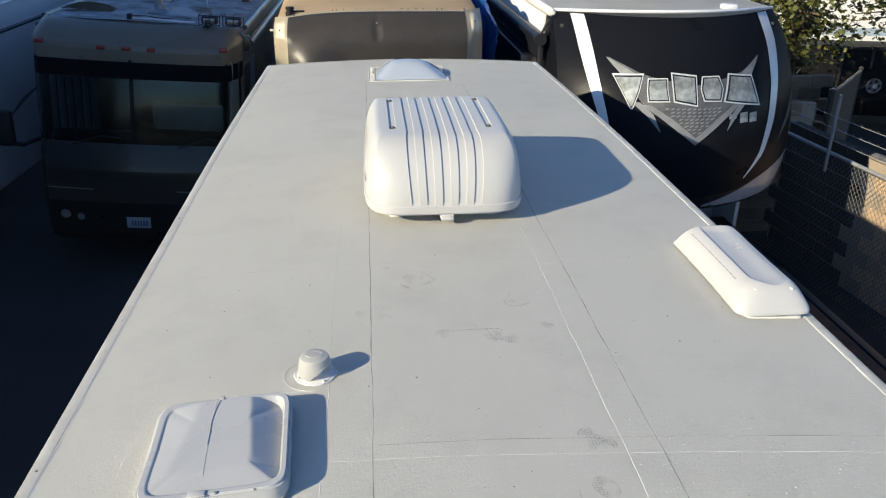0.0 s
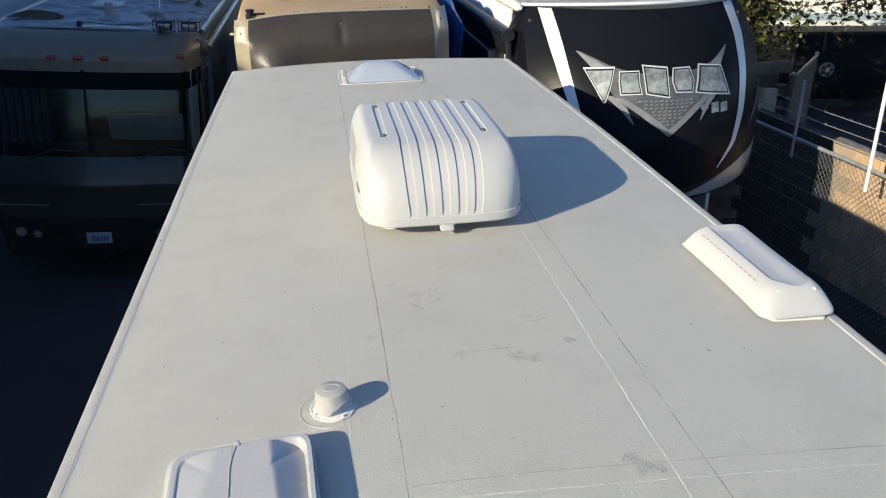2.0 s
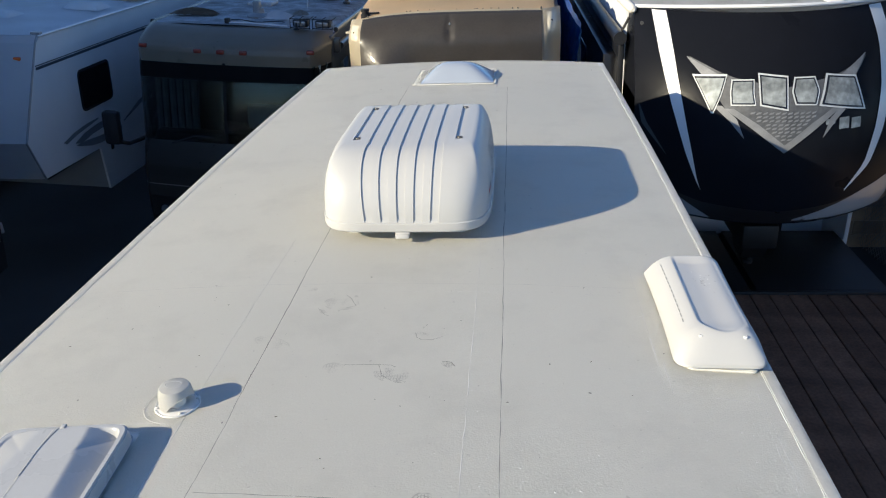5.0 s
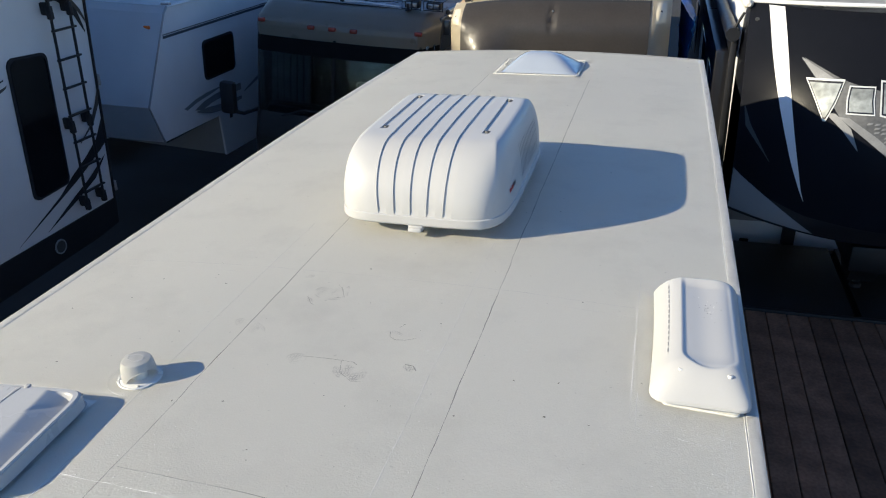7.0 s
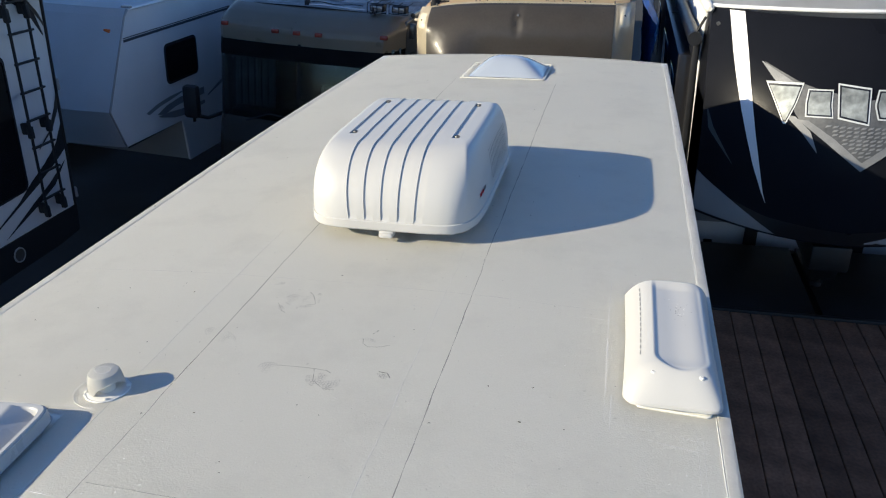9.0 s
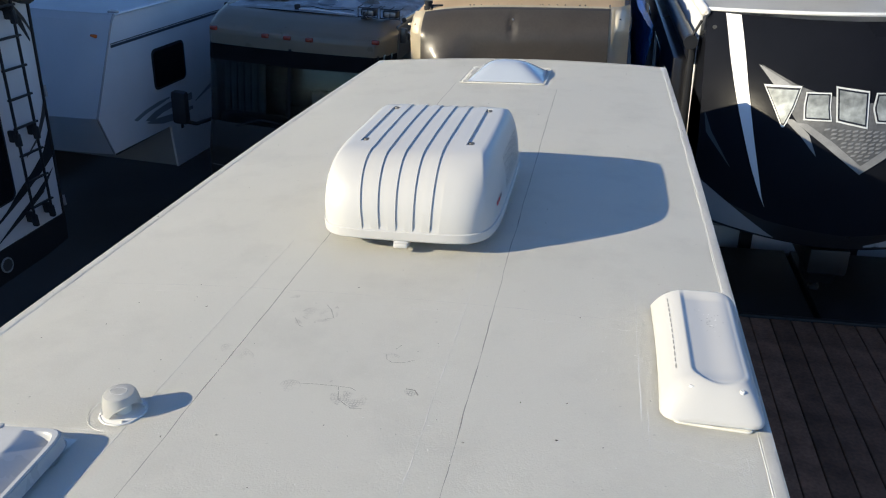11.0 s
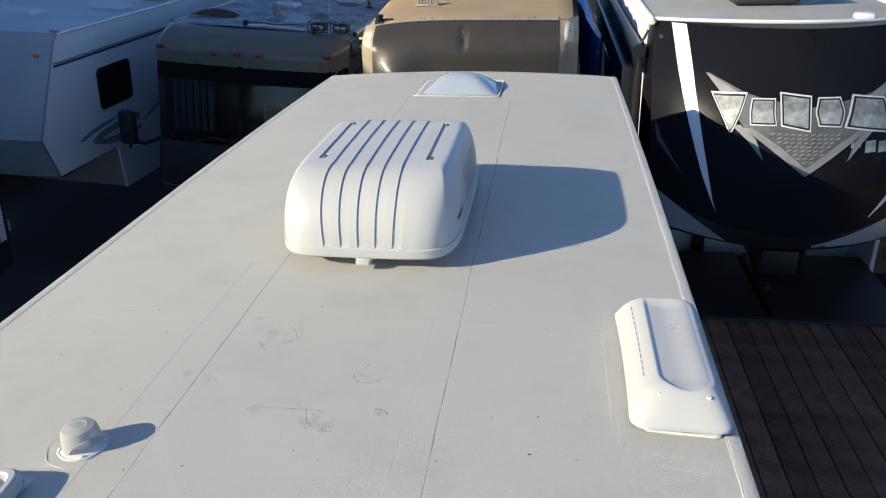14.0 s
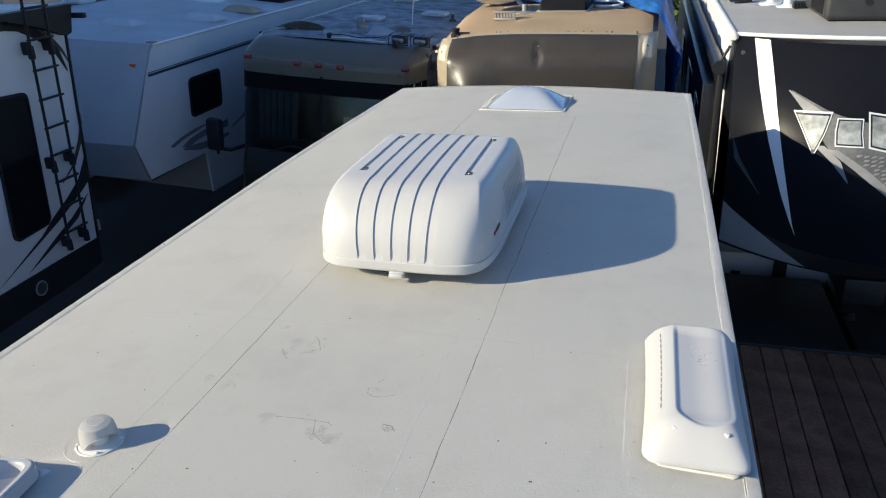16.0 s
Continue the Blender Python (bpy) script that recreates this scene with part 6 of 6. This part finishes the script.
    for f in (L, R):
        for z in (1.70, 2.57, 3.70):
            y = f(z) + 0.006
            part("standoff", join(box(X(z), X(z) + 0.09, y - 0.02, y + 0.02, z - 0.06, z + 0.06, 0.015), box(X(z) + 0.06, X(z) + 0.12, y - 0.024, y + 0.024, z - 0.10, z + 0.03, 0.015)), "black", lad)
    for z in (1.66, 2.88):
        part("grab_clip", box(X(z), X(z) + 0.03, E(z) + 0.01, E(z) + 0.045, z - 0.06, z + 0.06, 0.01), "capgrey", lt)
    for x in (-8, -9):
        part("wheel", tube([(x, 7.10, 0.38), (x, 7.30, 0.38)], 0.38, 20), "tyre", lt)
    return lt


ladder_trailer()


# ---- flatbed with a plank deck beside the trailer ----
def flatbed():
    fb = thing("flatbed_trailer", (2.9, 3, 0), "low flatbed trailer with a weathered brown plank deck", "trailer")
    part("side_rail", box(4.10, 4.19, -3.5, 7.45, 0.78, 0.958, 0.01), "frame", fb)
    part("side_rail", box(1.60, 1.68, -3.5, 7.45, 0.78, 0.958, 0.01), "frame", fb)
    part("front_plate", box(1.60, 2.845, 7.46, 9.02, 0.80, 0.93, 0.012), "frame", fb, "black steel front plate")
    part("front_plate", box(2.905, 4.19, 7.46, 9.02, 0.80, 0.93, 0.012), "frame", fb)
    part("cross_bar", box(1.62, 4.17, 7.40, 7.455, 0.72, 0.965, 0.01), "frame", fb)
    for y in (-2.5, -1, 0.5, 2, 3.5, 5, 6.5):
        part("cross_member", box(1.68, 4.10, y, y + 0.08, 0.76, 0.90, 0.01), "frame", fb)
    for y in (0.2, 1.2):
        for x in (1.85, 3.93):
            part("wheel", tube([(x - 0.13, y, 0.36), (x + 0.13, y, 0.36)], 0.36, 24), "tyre", fb)
    part("coupler", box(2.6, 3.15, 9.02, 9.12, 0.5, 0.86, 0.02), "frame", fb)
    rg = random.Random(8)
    for i in range(13):
        a = 1.684 + i * 0.1858
        part("plank", box(a, a + 0.178, -3.45, 7.392, 0.905 + rg.uniform(-0.003, 0.003), 0.945 + rg.uniform(-0.003, 0.003), 0.006, 1), "plank", fb, smooth=False)
    return fb


flatbed()


# ---- fence, block wall and what lies beyond ----
def chain_fence():
    fx = 5.5
    ya, yb, top = 2.0, 12.2, 1.80
    f = thing("chain_link_fence", (fx, 7, 0), "galvanised chain link fence with barbed wire on top", "fence")
    bm = bmesh.new()
    step, r = 0.072, 0.0032
    def wire(y0, z0, y1, z1, dx):
        d = Vector((0, y1 - y0, z1 - z0)).normalized()
        s = Vector((0, -d.z, d.y)) * r
        u = Vector((r, 0, 0))
        a, b = Vector((fx + dx, y0, z0)), Vector((fx + dx, y1, z1))
        q = [bm.verts.new(p + o) for p in (a, b) for o in (s, u, -s, -u)]
        for k in range(4):
            bm.faces.new((q[k], q[(k + 1) % 4], q[4 + (k + 1) % 4], q[4 + k]))
    z0, slope = 0.05, 1.15
    run = (top - z0) / slope
    n = int((yb - ya + run) / step)
    for i in range(n):
        y = ya - run + i * step
        for sgn in (1, -1):
            ys, ye = (y, y + run) if sgn > 0 else (y + run, y)
            za, zb = z0, top
            # clip to the fence's length
            if min(ys, ye) < ya or max(ys, ye) > yb:
                continue
            wire(ys, za, ye, zb, 0.003 * sgn)
    part("mesh", bm, "wire", f, "woven diamond wire mesh")["kind"] = "stuff"
    part("top_rail", tube([(fx, ya, 1.80), (fx, yb, 1.80)], 0.024, 10), "steel", f)
    for y in (2.4, 11.6):
        p = part("post", tube([(fx + 0.03, y, 0), (fx + 0.03, y, 1.86)], 0.032, 10), "steel", f)
        part("arm", tube([(fx + 0.03, y, 1.84), (fx + 0.30, y, 2.22)], 0.016, 8), "steel", p)
    for i in range(3):
        z, x = 1.93 + i * 0.115, fx + 0.09 + i * 0.085
        pts = [(x, y, z - 0.015 * math.sin(math.pi * ((y - ya) % 2.9) / 2.9)) for y in span(ya, yb, 40)]
        w = part("barbed_wire", tube(pts, 0.0045, 5), "steel", f)
        barbs = join(*[tube([(x - 0.02, y, z + 0.02), (x + 0.02, y + 0.01, z - 0.02)], 0.003, 4) for y in span(ya + 0.1, yb - 0.1, 70)])
        part("barbs", barbs, "steel", w)
    f.location.x, f.rotation_euler[2] = 5.57, 0.10
    part("white_pole", tube([(fx - 0.01, 7.63, 1.55), (fx - 0.01, 7.665, 2.90)], 0.022, 10), "capwhite", f)
    part("white_pole", tube([(fx - 0.03, 8.893, 1.56), (fx - 0.03, 8.893, 2.53)], 0.020, 10), "capgrey", f)
    return f


chain_fence()


def block_wall(name, p0, p1, height, thick, material, label):
    """A wall of separate concrete blocks on a mortar core."""
    a, b = Vector((*p0, 0)), Vector((*p1, 0))
    d = (b - a).normalized()
    s = Vector((-d.y, d.x, 0))
    L = (b - a).length
    w = thing(name, a + (b - a) / 2, label, "wall", kind="structure")
    core = [a + s * 0.012, b + s * 0.012, b + s * (thick - 0.012), a + s * (thick - 0.012)]
    bm = bmesh.new()
    lo = [bm.verts.new(p) for p in core]
    hi = [bm.verts.new(p + Vector((0, 0, height - 0.01))) for p in core]
    bm.faces.new(lo[::-1]), bm.faces.new(hi)
    for i in range(4):
        bm.faces.new((lo[i], lo[(i + 1) % 4], hi[(i + 1) % 4], hi[i]))
    part("mortar_core", bm, "mortar", w, smooth=False)
    bl, bh = 0.40, 0.20
    one = box(0.005, bl - 0.005, 0, thick, 0.005, bh - 0.005, 0.008, 1)
    me = bpy.data.meshes.new("block")
    one.to_mesh(me)
    one.free()
    me.materials.append(M[material])
    rows, cols = int(height / bh), int(L / bl)
    turn = Matrix.Rotation(math.atan2(d.y, d.x), 4, "Z")
    rg = random.Random(len(name) + rows)
    for j in range(rows):
        for i in range(cols):
            ob = new("block", me)
            place = a + d * (i * bl + (0.2 if j % 2 else 0)) + Vector((0, 0, j * bh)) + s * rg.uniform(-0.004, 0.004)
            ob.parent = w
            ob.matrix_parent_inverse = WORLD[w].inverted()
            ob.matrix_basis = Matrix.Translation(place) @ turn
    return w


block_wall("wall_east", (6.55, 3.2), (5.945, 8.75), 1.8, 0.15, "block", "tan concrete block boundary wall")
# carries on from wall_east at the same height, in a much darker brown
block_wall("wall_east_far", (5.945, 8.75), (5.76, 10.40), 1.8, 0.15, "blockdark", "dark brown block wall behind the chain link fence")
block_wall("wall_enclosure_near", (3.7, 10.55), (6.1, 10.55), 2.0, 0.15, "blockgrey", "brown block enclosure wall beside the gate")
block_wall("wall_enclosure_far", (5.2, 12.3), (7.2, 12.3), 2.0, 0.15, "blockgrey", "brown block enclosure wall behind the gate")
def coping(p0, p1, z, width):
    """A rough band of mortar along the top of a wall."""
    a, b = Vector((*p0, z)), Vector((*p1, z))
    side = Vector((-(b - a).y, (b - a).x, 0)).normalized()
    def at(u, v):
        p = a + (b - a) * v
        rise = 0.035 * max(0.0, 1 - (2 * u - 1) ** 2) + 0.018 * noise.noise((v * 40, u * 3, 2))
        return p + side * (width * u + 0.012 * noise.noise((v * 30, u * 5, 8))) + Vector((0, 0, rise))
    solo("wall_coping", sheet(at, span(0, 1, 7), span(0, 1, 120), 0.01), "steel", "rough grey mortar coping along the block wall", "coping", kind="structure")


coping((6.56, 3.2), (5.95, 8.75), 1.795, 0.13)
for x, y, r in ((6.68, 11.16, 0.05), (6.76, 11.25, 0.038)):
    solo("gate_post", join(tube([(x, y, 0), (x, y, 2.02)], r, 12), lathe([(r + 0.008, 2.01), (r + 0.008, 2.04), (r * 0.5, 2.065)], x, y, 12)), "mhgrey", "capped galvanised gate post", "post", "gate posts")
gate = thing("metal_gate", (6.7, 11.1, 0), "dark sheet metal gate leaf in a steel frame", "gate")
gate_at = lambda p, q, s: (6.80 + 0.698 * p + 0.716 * s, 11.30 + 0.716 * p - 0.698 * s, q)
part("gate_panel", prism([(0, 0.1), (1.53, 0.1), (1.53, 2.04), (0, 1.98)], gate_at, 0, 0.02), "gate", gate)
part("gate_cap", tube([gate_at(0, 1.99, 0.01), gate_at(1.53, 2.05, 0.01)], 0.022, 8), "mhgrey", gate)
part("gate_upright", tube([gate_at(0, 0.08, 0.01), gate_at(0, 1.99, 0.01)], 0.024, 8), "mhgrey", gate)
part("gate_upright", join(tube([gate_at(1.55, 0.08, 0.01), gate_at(1.55, 2.09, 0.01)], 0.026, 8), lathe([(0.037, 2.07), (0.037, 2.10), (0.01, 2.12)], *gate_at(1.55, 0, 0.01)[:2], 10)), "mhgrey", gate)


def far_trailers():
    t = Matrix.Translation((9, 16, 0)) @ Matrix.Rotation(radians(-12), 4, "Z") @ Matrix.Translation((-9, -16, 0))
    b = thing("black_trailer", (12, 16.5, 0), "black cargo trailer parked beyond the fence", "trailer")
    part("body", box(7.6, 17, 16, 16.9, 0.35, 1.80, 0.03, 2, t), "cargo", b)
    part("top_rail", box(7.6, 17, 15.97, 16.02, 1.76, 1.83, 0.01, 2, t), "frame", b)
    for x in (10.45,):
        w = part("wheel", tube([t @ Vector((x, 16.1, 1.03)), t @ Vector((x, 15.9, 1.03))], 0.36, 28), "cargo", b)
        part("rim", tube([t @ Vector((x, 15.92, 1.03)), t @ Vector((x, 15.885, 1.03))], 0.16, 24), "dimlamp", w, "chrome wheel rim")
        for k in range(5):
            a = k * math.tau / 5
            p = Vector((x + 0.10 * math.cos(a), 15.88, 1.03 + 0.10 * math.sin(a)))
            part("rim_hole", tube([t @ (p + Vector((0, 0.01, 0))), t @ (p + Vector((0, -0.008, 0)))], 0.034, 10), "black", w)
        part("hub_cap", tube([t @ Vector((x, 15.89, 1.03)), t @ Vector((x, 15.84, 1.03))], 0.05, 14), "lamp", w)
    for x in (8.6, 9.7, 10.3, 13.2, 14.4):
        part("post", box(x, x + 0.06, 15.96, 16.0, 0.4, 1.78, 0.01, 2, t), "frame", b)
    v = thing("far_white_trailer", (13, 20, 0), "long white trailer with a blue-grey band", "trailer")
    part("body", box(6.5, 20, 17.4, 19.9, 0.5, 4.1, 0.06, 3, t), "capwhite", v)
    part("band", box(6.5, 20, 17.388, 17.402, 1.84, 2.00, 0.002, 1, t), "bluegrey", v)
    part("wheel", tube([t @ Vector((12, 17.5, 0.4)), t @ Vector((12, 17.3, 0.4))], 0.4, 20), "tyre", v)
    u = thing("neighbour_trailer", (-10, 16, 0), "white travel trailer parked in the shade", "trailer")
    part("body", box(-11.35, -8.75, 11.8, 20.5, 0.55, 3.30, 0.08, 3), "fwwhite", u)
    part("roof", sheet(lambda p, q: (p, q, 3.31 + 0.05 * (1 - ((p + 10.05) / 1.32) ** 2)), span(-11.37, -8.73, 12), span(11.78, 20.52, 8), 0.02), "fwroof", u, "white roof, dull in the shade")
    part("vent_cover", box(-10.3, -9.85, 14.0, 14.5, 3.35, 3.50, 0.06, 3), "fwwhite", u)
    part("wheel", tube([(-8.95, 16, 0.38), (-8.76, 16, 0.38)], 0.38, 20), "tyre", u)
    w = thing("far_camper", (-6.5, 25, 0), "white trailer standing across the far end", "trailer")
    part("body", box(-11, -2.2, 24.2, 26.6, 0.6, 3.3, 0.06, 3), "fwwhite", w)
    part("roof", box(-11.05, -2.15, 24.15, 26.65, 3.3, 3.36, 0.02), "fwroof", w)
    part("wheel", tube([(-6, 24.3, 0.4), (-6, 24.05, 0.4)], 0.4, 20), "tyre", w)


far_trailers()


def tree(name, base, height, crown, count, size, seed, material, label, low=0.35):
    """crown: half sizes of the leaf mass."""
    rg = random.Random(seed)
    b = Vector(base)
    t = thing(name, base, label, "tree")
    limbs = [tube([b, b + Vector((0.05, 0.02, height * 0.25)), b + Vector((-0.04, 0.06, height * 0.5)), b + Vector((0.02, 0, height * 0.8))], [0.16, 0.12, 0.09, 0.03], 10)]
    tips = []
    for i in range(16):
        h = height * rg.uniform(low * 0.8, 0.85)
        a = rg.uniform(0, math.tau)
        L = rg.uniform(0.5, 1.0)
        mid = b + Vector((0, 0, h)) + Vector((math.cos(a) * crown[0] * L * 0.5, math.sin(a) * crown[1] * L * 0.5, crown[2] * 0.2))
        end = b + Vector((0, 0, h)) + Vector((math.cos(a) * crown[0] * L, math.sin(a) * crown[1] * L, crown[2] * rg.uniform(0.0, 0.35)))
        limbs.append(tube([b + Vector((0, 0, h * 0.9)), mid, end], [0.05, 0.03, 0.008], 6))
        tips += [mid, end, (mid + end) / 2]
    part("trunk", join(*limbs), "bark", t)
    verts, faces = [], []
    lobes = [(0.0, -0.5), (0.32, -0.38), (0.22, -0.12), (0.5, 0.02), (0.24, 0.14), (0.20, 0.34), (0.0, 0.6), (-0.20, 0.34), (-0.24, 0.14), (-0.5, 0.02), (-0.22, -0.12), (-0.32, -0.38)]
    clumps = [rg.choice(tips) + Vector((rg.gauss(0, 0.3), rg.gauss(0, 0.3), rg.gauss(0, 0.22))) for _ in range(count // 22)]
    for c in clumps:
        for _ in range(22):
            p = c + Vector((rg.gauss(0, 0.14), rg.gauss(0, 0.14), rg.gauss(0, 0.12)))
            m = Euler((rg.gauss(0.5, 0.5), rg.gauss(0, 0.5), rg.uniform(0, math.tau))).to_matrix()
            s = size * rg.uniform(0.6, 1.15)
            k = len(verts)
            for x, y in lobes:
                verts.append(p + m @ Vector((x * s, y * s, -0.35 * s * (x * x) - 0.15 * s * y * y)))
            faces.append(list(range(k, k + 12)))
    me = bpy.data.meshes.new("crown")
    me.from_pydata(verts, [], faces)
    me.materials.append(M[material])
    ob = new("crown", me)
    ob.parent = t
    ob.matrix_parent_inverse = WORLD[t].inverted()
    return t


tree("maple_tree", (7.15, 13.3, 0), 4.8, (0.95, 0.9, 1.4), 3600, 0.112, 4, "leaf", "maple tree with yellowing green leaves behind the fence", 0.48)
tree("maple_tree", (11.6, 13.4, 0), 5.4, (3.6, 1.2, 0.9), 4600, 0.112, 9, "leaf", "maple tree with long boughs beyond the wall", 0.62)
# added crown, mostly above the view, cuts the sky light on the walls
tree("maple_tree", (9.6, 9.0, 0), 8.4, (4.2, 3.4, 2.6), 7000, 0.20, 21, "leaf", "tall spreading maple added overhead to keep sky light off the enclosure", 0.52)
tree("hedge_tree", (2.3, 31, 0), 3.2, (1.6, 1.2, 1.6), 2200, 0.26, 14, "leafdark", "dark green shrub at the end of the yard", 0.15)
tree("hedge_tree", (11, 30, 0), 5.5, (3.0, 1.5, 2.2), 3000, 0.30, 15, "leafdark", "green tree at the end of the yard", 0.2)

# ---- unseen hall added to shade the yard, behind and beside the camera ----
hall = thing("unseen_shade_hall", (-19, 0, 0), "tall plain stucco hall, unseen, added to shade the yard", "building")
part("wall", box(-26, -15.4, -7, 18, 0, 9.98, 0.05), "stucco", hall)
part("parapet", box(-26.1, -15.35, -7.1, 18.1, 9.75, 10.05, 0.03), "stucco", hall)
